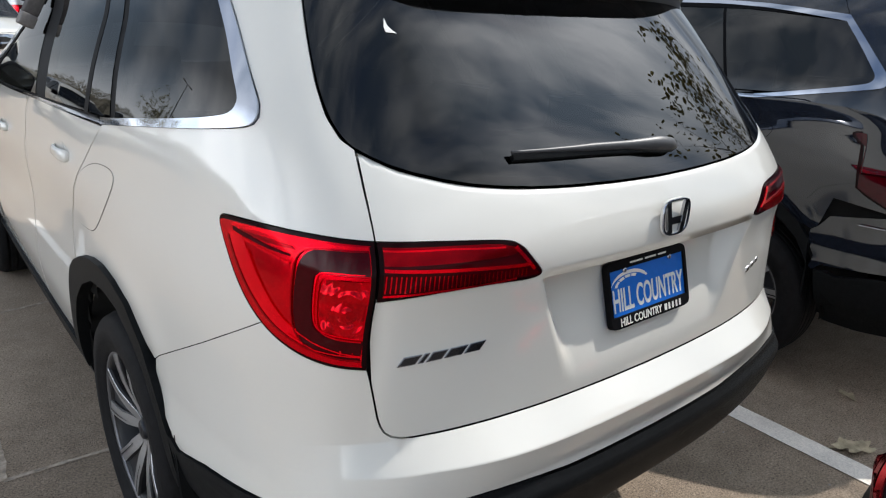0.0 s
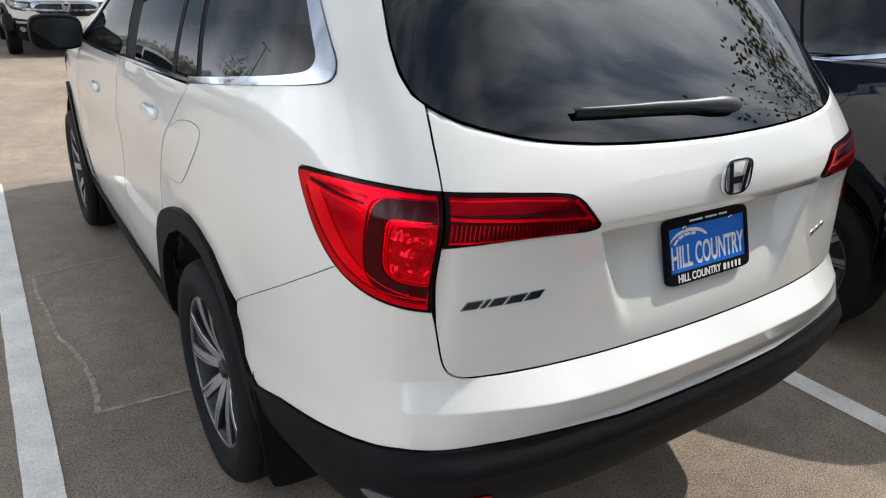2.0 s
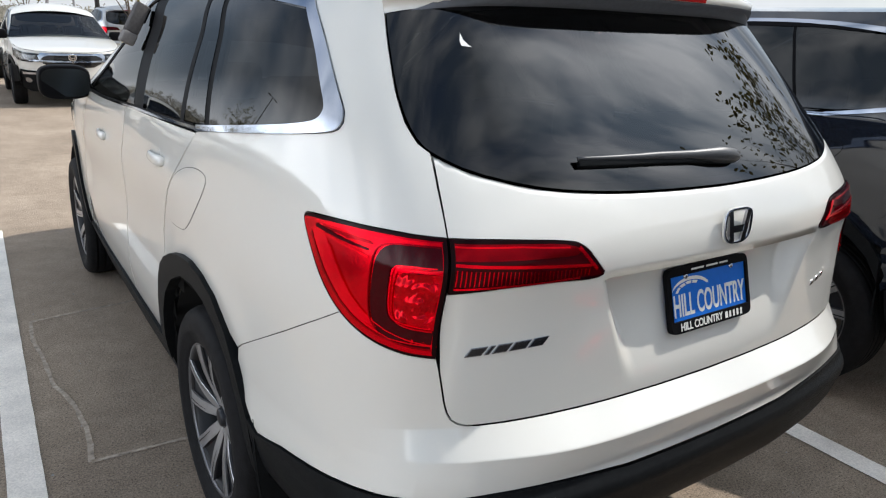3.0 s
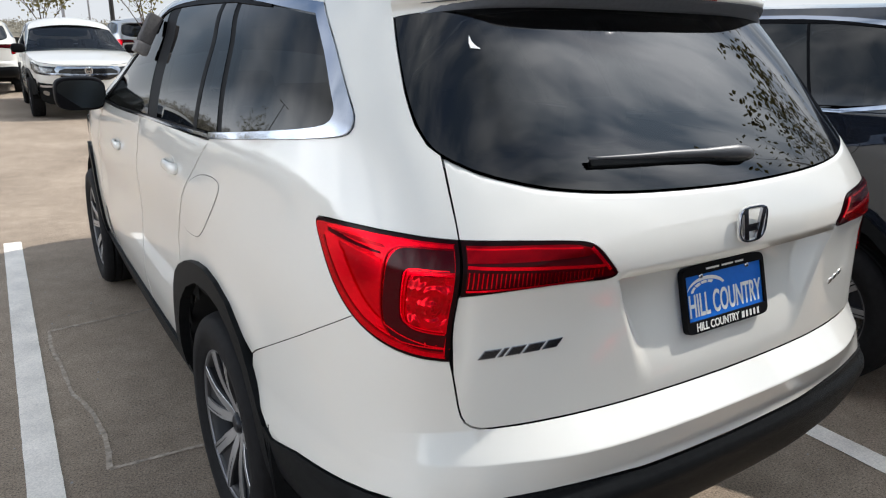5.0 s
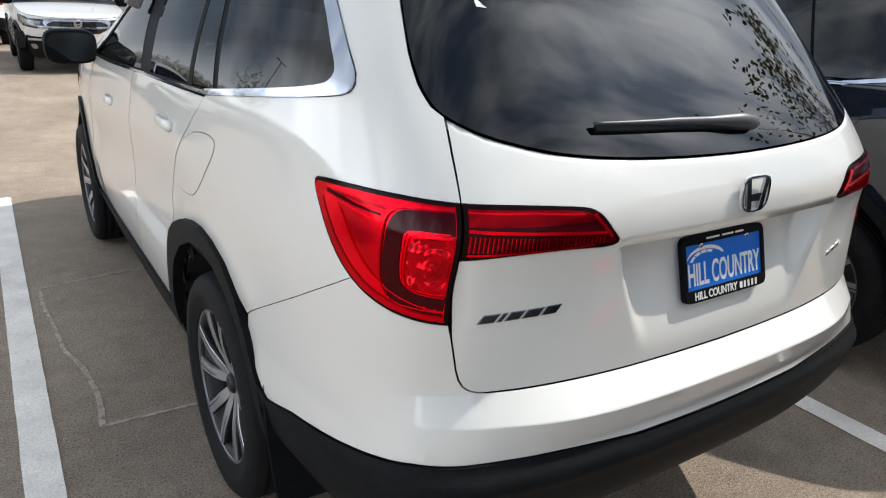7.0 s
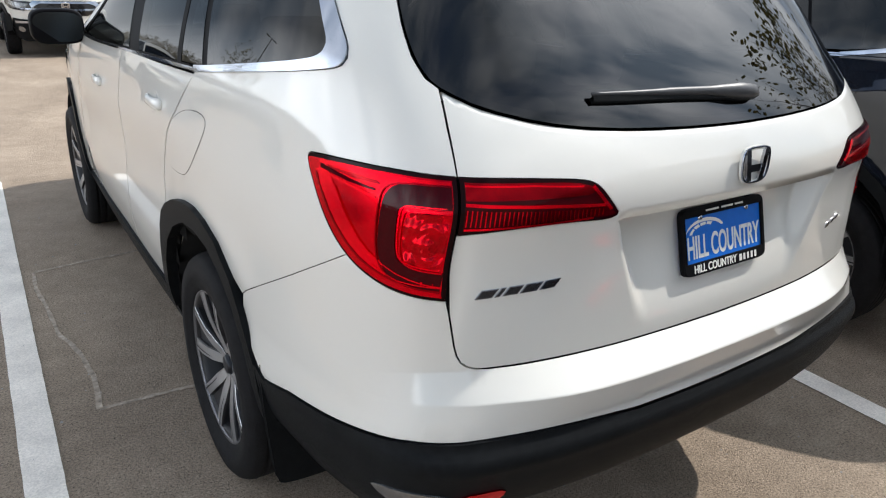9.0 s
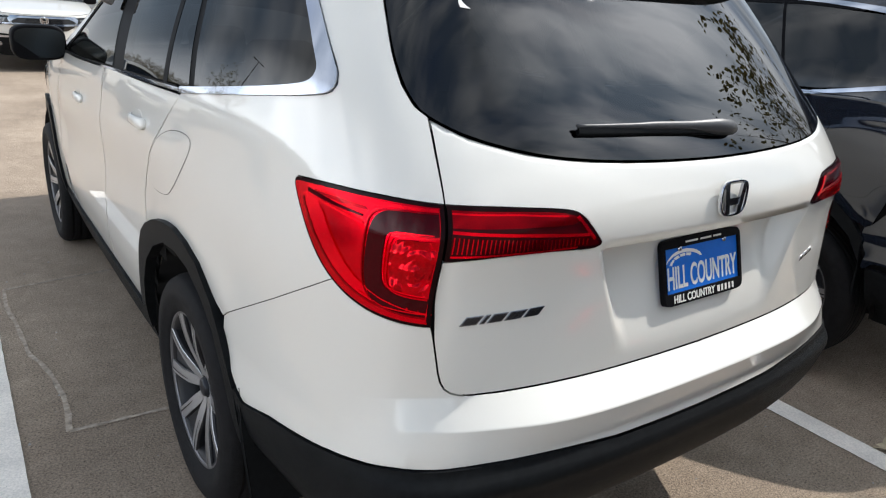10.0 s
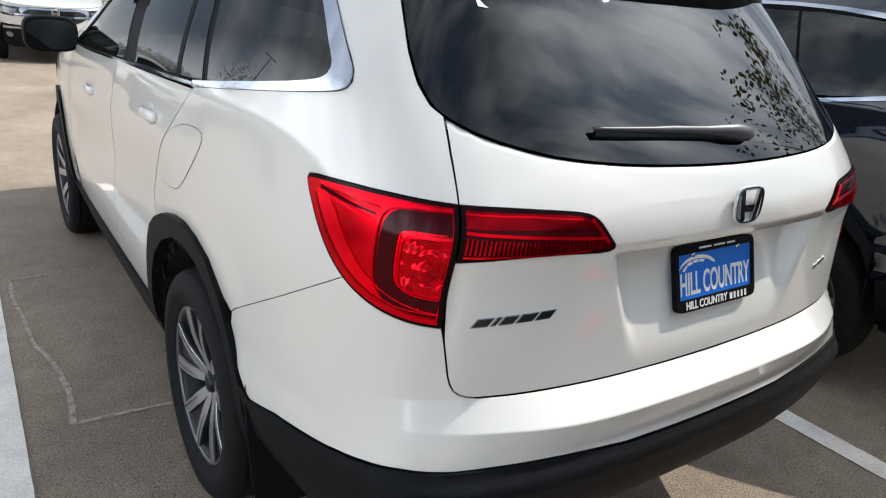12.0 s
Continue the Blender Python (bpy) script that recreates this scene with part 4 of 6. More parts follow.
    if detail:
        panel("fuel_door", FUEL, paint, car, 0.0012, 0.006, 0.0, 0.03, side_shape, (), False, "flush painted fuel filler door", fine)
        P, N = skin(*resample(FUEL, fine).T, 0.0007, side_shape)
        o2 = inset(resample(FUEL, fine), -0.0017)
        Q, N2 = skin(*o2.T, 0.0007, side_shape)
        m = len(P)
        mesh_ob("fuel_door_gap", np.vstack([P, Q]), [(i, (i + 1) % m, m + (i + 1) % m, m + i) for i in range(m)], INNER, car, normals=np.vstack([N, N2]))
    # black cladding
    arch_r = ARCH_TOP + [(2.165, 0.74), (2.21, 0.62), (2.245, 0.50), (2.255, 0.40), (2.205, 0.40), (2.185, 0.50), (2.142, 0.61), (2.072, 0.712), (1.975, 0.790), (1.865, 0.838), (1.75, 0.850), (1.645, 0.835), (1.553, 0.790), (1.475, 0.72), (1.422, 0.62), (1.39, 0.50), (1.375, 0.36), (1.335, 0.34), (1.345, 0.45), (1.36, 0.59)]
    pan("wheel_arch_trim", arch_r, PLASTIC, 0.019, gap=0.0, thick=0.05, label="black plastic wheel arch trim")
    arch_f = [(u + WHEEL_F[0] - WHEEL_R[0], z) for u, z in [(1.32, 0.42)] + [(1.345, 0.56)] + ARCH_TOP[1:] + [(2.165, 0.74), (2.21, 0.62), (2.235, 0.42), (2.17, 0.42), (2.13, 0.60), (2.06, 0.70), (1.97, 0.775), (1.86, 0.822), (1.75, 0.835), (1.64, 0.82), (1.55, 0.775), (1.48, 0.71), (1.43, 0.62), (1.40, 0.42)]]
    pan("wheel_arch_trim", arch_f, PLASTIC, 0.014, gap=0.0, thick=0.05, label="black plastic wheel arch trim")
    pan("sill_trim", [(2.21, 0.45), (4.12, 0.45), (4.12, 0.31), (2.24, 0.31)], PLASTIC, 0.012, gap=0.0, thick=0.04, label="black plastic sill trim")
    for s in (() if lamp_drop else (1, -1)):
        edge_x = float(skin([1.36], [0.55], 0.016)[0][0][0])
        outline = [(0.0, 0.62), (0.004, 0.50), (-0.004, 0.38), (-0.012, 0.28), (-0.030, 0.252), (-0.20, 0.245), (-0.27, 0.26), (-0.27, 0.62)]
        outline = rounded(outline, 2, (0, 7))
        bm = bmesh.new()
        rings = []
        for off, shrink in ((0.0, 0.0), (0.004, -0.004), (0.018, -0.004), (0.022, 0.0)):
            o = inset(outline, -shrink)
            rings.append([bm.verts.new((s * -(abs(edge_x) + q), 0.715 + off - (0.5 - z) * 0.16 + 0.25 * (0.5 - z) ** 2, z)) for q, z in o])
        for a, b in zip(rings[:-1], rings[1:]):
            for i in range(len(a)):
                bm.faces.new((a[i], a[(i + 1) % len(a)], b[(i + 1) % len(a)], b[i]))
        bm.faces.new(rings[0]); bm.faces.new(rings[-1])
        part("mud_flap", bm, PLASTIC, car, "black plastic mud flap")
    # glazing of the sides
    pillar = GLOSS_BLACK if lamp_drop else SATIN_BLACK
    tail_glass = [(1.275, 1.373), (1.10, 1.397), (1.050, 1.410), (1.026, 1.430), (1.024, 1.448), (1.034, 1.468), (1.085, 1.556), (1.162, 1.652)]
    if lamp_drop:
        pan("quarter_window", [(1.90, 1.313)] + tail_glass + [(2.03, 1.700)], BLACK_GLASS, 0.0, gap=0, thick=0.004)
        pan("window_divider", [(1.898, 1.313), (1.915, 1.312), (2.046, 1.700), (2.028, 1.700)], SATIN_BLACK, 0.001, gap=0, thick=0.02)
        pan("rear_door_window", [(1.913, 1.314), (2.455, 1.299), (2.68, 1.690), (2.044, 1.698)], BLACK_GLASS, 0.0, gap=0, thick=0.004)
    else:
        pan("quarter_window", [(1.665, 1.323)] + tail_glass + [(1.81, 1.697)], SIDE_GLASS, 0.0, gap=0, thick=0.004)
        pan("rear_door_vent_window", [(1.704, 1.322), (1.903, 1.315), (2.00, 1.694), (1.858, 1.694)], SIDE_GLASS, 0.0, gap=0.003, thick=0.004)
        pan("rear_door_window", [(1.938, 1.314), (2.452, 1.292), (2.68, 1.690), (2.04, 1.694)], SIDE_GLASS, 0.0, gap=0.003, thick=0.004)
        pan("c_pillar_trim", [(1.668, 1.324), (1.708, 1.320), (1.862, 1.696), (1.808, 1.692)], pillar, -0.002, gap=0, thick=0.02)
        pan("window_divider", [(1.901, 1.315), (1.940, 1.313), (2.042, 1.696), (2.0, 1.696)], pillar, 0.001, gap=0, thick=0.02)
        pan("pillar_backing", [(1.65, 1.335), (1.73, 1.332), (1.88, 1.692), (1.79, 1.690)], pillar, -0.012, gap=0, thick=0.01)
    pan("front_door_window", [(2.608, 1.288), (3.43, 1.247), (3.84, 1.247), (3.60, 1.37), (2.97, 1.666), (2.87, 1.676)], FRONT_GLASS, 0.0, gap=0.003, thick=0.004)
    pan("b_pillar_trim", [(2.450, 1.292), (2.611, 1.288), (2.873, 1.678), (2.677, 1.692)], pillar, -0.002, gap=0, thick=0.02)
    pan("pillar_backing", [(2.43, 1.30), (2.63, 1.30), (2.89, 1.674), (2.66, 1.690)], pillar, -0.012, gap=0, thick=0.01)
    chrome_out = [(1.765, 1.305), (1.27, 1.3635), (1.06, 1.389), (1.01, 1.396), (0.982, 1.404), (0.963, 1.418), (0.957, 1.438), (0.965, 1.455), (1.004, 1.512), (1.072, 1.606), (1.133, 1.674), (1.9, 1.722), (2.4, 1.724), (2.83, 1.708), (3.02, 1.678), (3.62, 1.375), (3.86, 1.256)]
    chrome_in = [(1.765, 1.317), (1.70, 1.3225), (1.275, 1.3765), (1.10, 1.400), (1.050, 1.413), (1.028, 1.432), (1.026, 1.448), (1.036, 1.468), (1.087, 1.556), (1.164, 1.654), (1.9, 1.711), (2.4, 1.713), (2.825, 1.698), (3.005, 1.671), (3.605, 1.370), (3.845, 1.254)]
    pan("window_seal", [(1.5, 1.696), (1.9, 1.719), (2.4, 1.721), (2.83, 1.705), (3.015, 1.675), (3.61, 1.373), (3.85, 1.255), (3.82, 1.250), (3.58, 1.362), (2.98, 1.660), (2.82, 1.684), (2.4, 1.692), (1.9, 1.691), (1.5, 1.672)], SATIN_BLACK, 0.003, gap=0.0, thick=0.012)
    pan("window_seal", [(1.80, 1.309), (2.465, 1.286), (3.43, 1.243), (3.9, 1.228), (3.9, 1.236), (3.43, 1.248), (2.465, 1.2935), (1.80, 1.318)], SATIN_BLACK, 0.004, gap=0.0, thick=0.012)
    pan("window_chrome", rounded(side_strip(chrome_out, chrome_in), 2, (0, 10, len(chrome_out) - 1, len(chrome_out), len(chrome_out) + len(chrome_in) - 10, len(chrome_out) + len(chrome_in) - 1)), CHROME, 0.006, gap=-0.003, thick=0.012, label="bright chrome window surround", st=0.02)
    pan("belt_chrome", side_strip([(1.772, 1.304), (2.465, 1.280), (3.43, 1.237), (3.9, 1.222)], [(1.772, 1.314), (2.465, 1.2895), (3.43, 1.246), (3.9, 1.231)]), CHROME, 0.006, gap=-0.002 if lamp_drop else 0.0, thick=0.012, label="chrome belt moulding", st=0.02)
    # roof, windscreen, bonnet
    ru = np.array([0.0, 0.1, 0.2, 0.3, 0.4, 0.5, 0.6, 0.7, 0.8, 0.9, 1.0, 1.15, 1.3, 1.5, 1.75, 2.05, 2.4, 2.7, 2.95, 3.06, 3.14, 3.24, 3.32])
    L, _ = skin(ru, np.interp(ru, [2.95, 3.14, 3.32], [1.765, 1.70, 1.615]), 0.0)
    R = L * np.array([-1, 1, 1])
    bridge("roof", L, R, (0, 0, 0.045 if detail else 0.10), paint, car)
    down = np.array([0, 0, -0.03])
    bridge("headliner", L + down, R + down, (0, 0, 0.04), INNER, car)
    for s in ((-1, 1) if detail and not lamp_drop else ()):
        bm = bmesh.new()
        pts = [(s * 0.60, 0.98, 1.80), (s * 0.605, 1.05, 1.835), (s * 0.61, 1.9, 1.85), (s * 0.60, 2.5, 1.83), (s * 0.585, 2.62, 1.79)]
        for a, b in zip(pts[:-1], pts[1:]):
            tube_between(bm, a, b, 0.014, 0.014, 8)
        part("roof_rail", bm, PLASTIC, car, smooth=True)
    wu = np.array([3.32, 3.45, 3.75, 4.05])
    wz = np.array([1.613, 1.55, 1.40, 1.20])
    L, _ = skin(wu, wz, 0.0)
    L[-1][1] += 0.12
    bridge("windscreen", L, L * np.array([-1, 1, 1]), (0, 0.16, 0.05), WINDSCREEN_GLASS, car)
    hu = np.array([4.0, 4.2, 4.5, 4.8, 5.05, 5.25, 5.45, 5.7, 6.0])
    hz = np.array([1.215, 1.20, 1.165, 1.12, 1.075, 1.045, 1.02, 1.005, 1.0])
    L, _ = skin(hu, hz, 0.0)
    L[-1][0] = -0.001
    bridge("bonnet", L, L * np.array([-1, 1, 1]), (0, 0, 0.055), paint, car)
    # wings and front
    wing = [(3.96, 1.213), (4.0, 0.95), (4.04, 0.70), (4.03, 0.455), (4.13, 0.455), (4.17, 0.56)] + [(u + WHEEL_F[0] - WHEEL_R[0], z) for u, z in ARCH_TOP] + [(4.995, 0.75), (5.04, 0.66), (5.08, 0.90), (4.9, 1.095), (4.5, 1.163), (4.2, 1.197), (4.0, 1.211)]
    pan("front_wing", wing, paint, shape=side_shape)
    fr = [(6.0, 0.995), (5.7, 1.0), (5.45, 1.015), (5.25, 1.04), (5.05, 1.068), (4.92, 1.088), (5.088, 0.90), (5.05, 0.64), (5.06, 0.50), (5.25, 0.42), (6.0, 0.40)]

    def front_panel(name, half, mat, lift, label=""):
        for m in (False, True):
            panel(name, half, mat, car, lift, 0.03, 0.0, 0.05, None, (), m, label, 0.03)
    front_panel("front_bumper", fr, paint, 0.0)
    front_panel("lower_grille", [(6.0, 0.50), (5.32, 0.50), (5.10, 0.46), (5.07, 0.36), (5.25, 0.29), (6.0, 0.28)], PLASTIC, 0.012)
    front_panel("fog_surround", [(5.56, 0.655), (5.16, 0.69), (5.085, 0.56), (5.10, 0.40), (5.56, 0.40), (5.50, 0.50)], PLASTIC, 0.008)
    front_panel("fog_lamp", [(5.30 + 0.06 * math.cos(a), 0.50 + 0.045 * math.sin(a)) for a in np.linspace(0, 2 * math.pi, 14, endpoint=False)], CLEAR_LENS, 0.014)
    front_panel("fog_trim", [(5.52, 0.635), (5.22, 0.645), (5.22, 0.60), (5.52, 0.605)], CHROME, 0.016)
    front_panel("grille", [(6.0, 0.985), (5.6, 0.985), (5.50, 0.975), (5.54, 0.80), (5.66, 0.735), (6.0, 0.72)], GLOSS_BLACK, 0.012)
    front_panel("grille_bar", [(6.0, 0.975), (5.60, 0.978), (5.52, 0.985), (5.48, 0.93), (5.50, 0.86), (5.55, 0.91), (5.62, 0.945), (6.0, 0.942)], CHROME, 0.025)
    front_panel("grille_bar", [(6.0, 0.845), (5.40, 0.86), (5.36, 0.845), (5.48, 0.82), (6.0, 0.815)], CHROME, 0.025)
    front_panel("headlamp", [(5.54, 0.965), (5.30, 0.985), (5.02, 1.04), (4.88, 1.05), (4.95, 0.92), (5.10, 0.85), (5.40, 0.815), (5.50, 0.86)], GLOSS_BLACK, 0.010)
    front_panel("headlamp_lens", [(5.46, 0.935), (5.28, 0.955), (5.10, 0.985), (5.12, 0.91), (5.28, 0.865), (5.42, 0.85)], CLEAR_LENS, 0.016)
    # tail lamps
    def band(path, width, taper=1.0):
        """Outline of a strip of a given width along a path."""
        q = resample(path, 0.012, False)
        d = np.gradient(q, axis=0)
        d /= np.maximum(np.linalg.norm(d, axis=1, keepdims=True), 1e-9)
        nrm = np.stack([-d[:, 1], d[:, 0]], 1)
        w = np.linspace(1, taper, len(q))[:, None] * width / 2
        return np.vstack([q + nrm * w, (q - nrm * w)[::-1]])

    if lamp_drop and detail:
        pan("bumper_trim", [(0.90, 0.372), (1.08, 0.410), (1.08, 0.397), (0.90, 0.359)], CHROME, 0.020, label="chrome bumper strip")
    lamp_out, lamp_in = LAMP_OUT_R, LAMP_IN_R
    c_mid = rounded([(0.759, 1.192), (0.855, 1.190), (0.889, 1.176), (0.893, 1.140), (0.886, 1.085), (0.872, 1.050), (0.842, 1.034), (0.759, 1.026)], 2, (0, 7))
    c_in = rounded([(0.760, 1.168), (0.842, 1.166), (0.857, 1.156), (0.857, 1.120), (0.850, 1.075), (0.838, 1.058), (0.812, 1.050), (0.760, 1.046)], 2, (0, 7))
    c_out = rounded([(0.759, 1.2125), (0.868, 1.210), (0.913, 1.194), (0.921, 1.150), (0.913, 1.090), (0.898, 1.042), (0.858, 1.018), (0.759, 1.008)], 2, (0, 7))
    edge = rounded([(1.102, 1.186), (1.088, 1.160), (1.036, 1.104), (0.966, 1.052), (0.893, 1.025), (0.820, 1.014), (0.759, 1.009)], 1, (0, 6))
    for m in (False, True):
        lamp = panel("tail_lamp", warp(lamp_out), LAMP_BLACK, car, 0.003, 0.02, 0.0006, step, None, (), m, "red wrap-around tail lamp in a black frame", fine)

        def piece(name, poly, mat, lift, label="", fi=0.012, st=0.02, thick=0.003, shape=None, under=None):
            return panel(name, warp(poly), mat, under or lamp, lift, thick, 0, st, shape, (), m, label, fi)
        piece("lens", inset(resample(lamp_out, 0.012), 0.0075), MID_RED if paint is GREY else SMOKED_RED if lamp_drop else SHADED_RED, 0.006, "", fine, step, 0.005)
        if paint is GREY:
            # Band placed to fit the camera's view of this car's tail lamp.
            run = np.array([(0.50, 0.800), (0.56, 0.789), (0.63, 0.772), (0.70, 0.756), (0.76, 0.733), (0.80, 0.708), (0.85, 0.668), (0.90, 0.62)])
            low = panel("lower_light", band(run, 0.062), LAMP_BLACK, lamp, 0.007, 0.012, 0, 0.03, bumper_shape, (), m, "red lamp band laid to fit the camera's view", 0.012)
            for shift, wide, tint in ((0.014, 0.020, RED_LENS), (-0.007, 0.011, MID_RED), (-0.020, 0.009, SHADED_RED)):
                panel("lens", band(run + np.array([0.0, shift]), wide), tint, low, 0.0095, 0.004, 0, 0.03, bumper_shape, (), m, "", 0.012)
        if detail and not lamp_drop:
            piece("light_guide", band(c_mid, 0.041), DARK_RED, 0.0078, "dark red C-shaped band")
            piece("light_line", band(c_out, 0.0030), MID_RED, 0.0092)
            piece("light_line", band(c_in, 0.0030), SHADED_RED, 0.0092)
            piece("light_line", band(c_in + np.array([0.008, 0.006]), 0.002), RED_LENS, 0.0092)
            piece("lamp_edge", [(0.7492, 1.222), (0.7575, 1.221), (0.7575, 1.000), (0.7492, 0.997)], LAMP_BLACK, 0.0088)
            piece("reflector", rounded([(0.760, 1.162), (0.838, 1.160), (0.851, 1.151), (0.851, 1.120), (0.844, 1.078), (0.834, 1.063), (0.810, 1.055), (0.760, 1.051)], 1, (0, 7)), BRIGHT_RED, 0.0082, "faceted bright red reflector", 0.006, 0.0035, 0.003, reflector_shape)
            piece("light_line", band([(0.760, 1.2175), (0.90, 1.216), (1.02, 1.2125), (1.088, 1.2085)], 0.005), RED_LINE, 0.0082)
            piece("light_band", [(1.092, 1.204), (0.985, 1.205), (0.925, 1.203), (0.915, 1.198), (0.985, 1.196)], MID_RED, 0.0080)
            piece("light_line", band([(1.086, 1.201), (1.0, 1.190), (0.930, 1.186)], 0.009, 0.4), DARK_RED, 0.0086)
            piece("light_line", band([(1.084, 1.193), (1.0, 1.181), (0.928, 1.172)], 0.004), RED_LINE, 0.0086)
            piece("light_band", band(edge + np.array([-0.014, 0.011]) * np.linspace(1.2, 0.5, len(edge))[:, None], 0.046, 0.30), RED_LENS, 0.0076)
            piece("light_line", band(edge, 0.005, 0.6), MID_RED, 0.0088)
            piece("light_line", band((edge + np.array([-0.040, 0.030]) * np.linspace(1, 0.25, len(edge))[:, None])[2:], 0.0025), RED_LINE, 0.0088)
            piece("light_line", band([(0.759, 1.0165), (0.85, 1.0215), (0.915, 1.040)], 0.0025), RED_LINE, 0.0092)
        if not lamp_drop:
            gl = panel("tailgate_lamp", lamp_in, LAMP_BLACK, car, 0.003, 0.02, 0.0006, step, None, (), m, "tapering red tailgate lamp in a black frame", fine)
            panel("lens", inset(resample(lamp_in, 0.012), 0.0085), DARK_RED, gl, 0.006, 0.005, 0, step, None, (), m, "", fine)
            if detail:
                panel("light_strip", rounded([(0.735, 1.221), (0.55, 1.2195), (0.478, 1.212), (0.458, 1.192), (0.55, 1.191), (0.735, 1.190)], 1, (0, 5)), MID_RED, gl, 0.0075, 0.003, 0, 0.03, None, (), m, "", 0.012)
                panel("light_line", band([(0.735, 1.183), (0.55, 1.176), (0.445, 1.170)], 0.006), RED_LINE, gl, 0.0085, 0.003, 0, 0.03, None, (), m, "", 0.012)
                panel("light_line", band([(0.735, 1.215), (0.60, 1.2145), (0.49, 1.208)], 0.003), RED_LINE, gl, 0.0085, 0.003, 0, 0.03, None, (), m, "", 0.012)
                panel("light_line", band([(0.470, 1.207), (0.447, 1.178), (0.432, 1.160)], 0.007), RED_LENS, gl, 0.0085, 0.003, 0, 0.03, None, (), m, "", 0.012)
                panel("light_line", band([(0.735, 1.137), (0.60, 1.143), (0.47, 1.147)], 0.004), RED_LENS, gl, 0.0085, 0.003, 0, 0.03, None, (), m, "", 0.012)
                for i in range(33):
                    u0 = 0.734 - i * 0.0088
                    zl, zt = np.interp(u0, [0.44, 0.74], [1.151, 1.142]), np.interp(u0, [0.44, 0.74], [1.164, 1.174])
                    panel("lens_rib", [(u0, zl), (u0 - 0.0028, zl), (u0 - 0.0040, zt), (u0 - 0.0012, zt)], SHADED_RED, gl, 0.0085, 0.004, 0, 0.03, None, (), m, "", 0.03)
    # spoiler with the high brake light
    su = np.linspace(-0.80, 0.80, 65)
    t = np.abs(su) / 0.80
    top, _ = skin(su, np.full(su.shape, 1.768), 0.0)
    top[:, 2] += 0.030 * (1 - t**2)
    top[:, 1] += 0.10 * (1 - t**4)
    mid, _ = skin(su, np.full(su.shape, 1.765), 0.004)
    mid[:, 2] += 0.022 * (1 - t**2)
    lip, _ = skin(su, np.full(su.shape, 1.715), 0.0)
    reach = 0.106 * (1 - 0.55 * t**5)
    lip[:, 1] -= reach
    lip[:, 2] += 0.022 * (1 - t**2) - 0.01
    low_lip = lip.copy()
    low_lip[:, 2] -= 0.024 * (1 - 0.3 * t**2)
    low_lip[:, 1] += 0.008
    under, _ = skin(su, 1.678 - 0.035 * t**4, 0.002)
    w = smooth01((t - 0.66) / 0.34)[:, None]
    lip = lip * (1 - w) + skin(su, np.full(su.shape, 1.712), 0.014)[0] * w
    low_lip = low_lip * (1 - w) + skin(su, np.full(su.shape, 1.664), 0.012)[0] * w
    mid = mid * (1 - w) + skin(su, np.full(su.shape, 1.750), 0.010)[0] * w
    rows = [top, mid * 0.5 + lip * 0.5 + np.array([0, 0, 0.012]) * (1 - w), lip + np.array([0, 0.012, 0.006]) * (1 - w), lip, low_lip, low_lip + np.array([0, 0.012, -0.002]) * (1 - w), under]
    V = np.vstack(rows)
    n = len(su)
    F = [(r * n + i, r * n + i + 1, (r + 1) * n + i + 1, (r + 1) * n + i) for r in range(len(rows) - 1) for i in range(n - 1)]
    caps = np.vstack([V[0::n], V[n - 1::n]])
    F += [tuple(range(len(V), len(V) + len(rows))), tuple(range(len(V) + len(rows), len(V) + 2 * len(rows)))]
    V = np.vstack([V, caps])
    spoiler = mesh_ob("spoiler", V, F, paint, car, "body-coloured roof spoiler over the rear window")
    k0, k1 = 3, n - 3
    tray = np.vstack([(low_lip + np.array([0, -0.003, 0.004]) * (1 - w))[k0:k1], (low_lip + np.array([0, 0.002, -0.003]) * (1 - w))[k0:k1], (low_lip + np.array([0, 0.016, -0.005]) * (1 - w))[k0:k1], (under * 0.5 + low_lip * 0.5 + np.array([0, 0, -0.006]))[k0:k1], (under + np.array([0, -0.002, -0.004]))[k0:k1]])
    nk = k1 - k0
    mesh_ob("spoiler_tray", tray, [(r * nk + i, r * nk + i + 1, (r + 1) * nk + i + 1, (r + 1) * nk + i) for r in range(4) for i in range(nk - 1)], SPOILER_BLACK, spoiler, "dark grey sheet under the spoiler")
    a, b = lip[24:41] + np.array([0, -0.003, -0.004]), low_lip[24:41] + np.array([0, -0.008, 0.005])
    mesh_ob("brake_light", np.vstack([a, b]), [(i, i + 1, 17 + i + 1, 17 + i) for i in range(16)], MID_RED, spoiler, "narrow dark red high brake light")
    # mirrors
    for s in (-1, 1):
        bm = bmesh.new()
        bmesh.ops.create_uvsphere(bm, u_segments=32, v_segments=18, radius=1.0)
        for v in bm.verts:
            c = v.co
            q = [math.copysign(abs(k) ** 0.55, k) for k in c]
            v.co = Vector((q[0] * 0.125, q[1] * 0.085, q[2] * 0.088))
            if v.co.y < -0.055:
                v.co.y = -0.055
        bmesh.ops.translate(bm, verts=bm.verts, vec=(s * 1.030, 3.40, 1.265))
        mir = part("door_mirror", bm, SATIN_BLACK, car, "black door mirror", smooth=True)
        bm = box_bm((min(s * 0.86, s * 0.96), 3.38, 1.185), (max(s * 0.86, s * 0.96), 3.46, 1.235), 0.015)
        part("mirror_arm", bm, GLOSS_BLACK, mir)
        bm = bmesh.new()
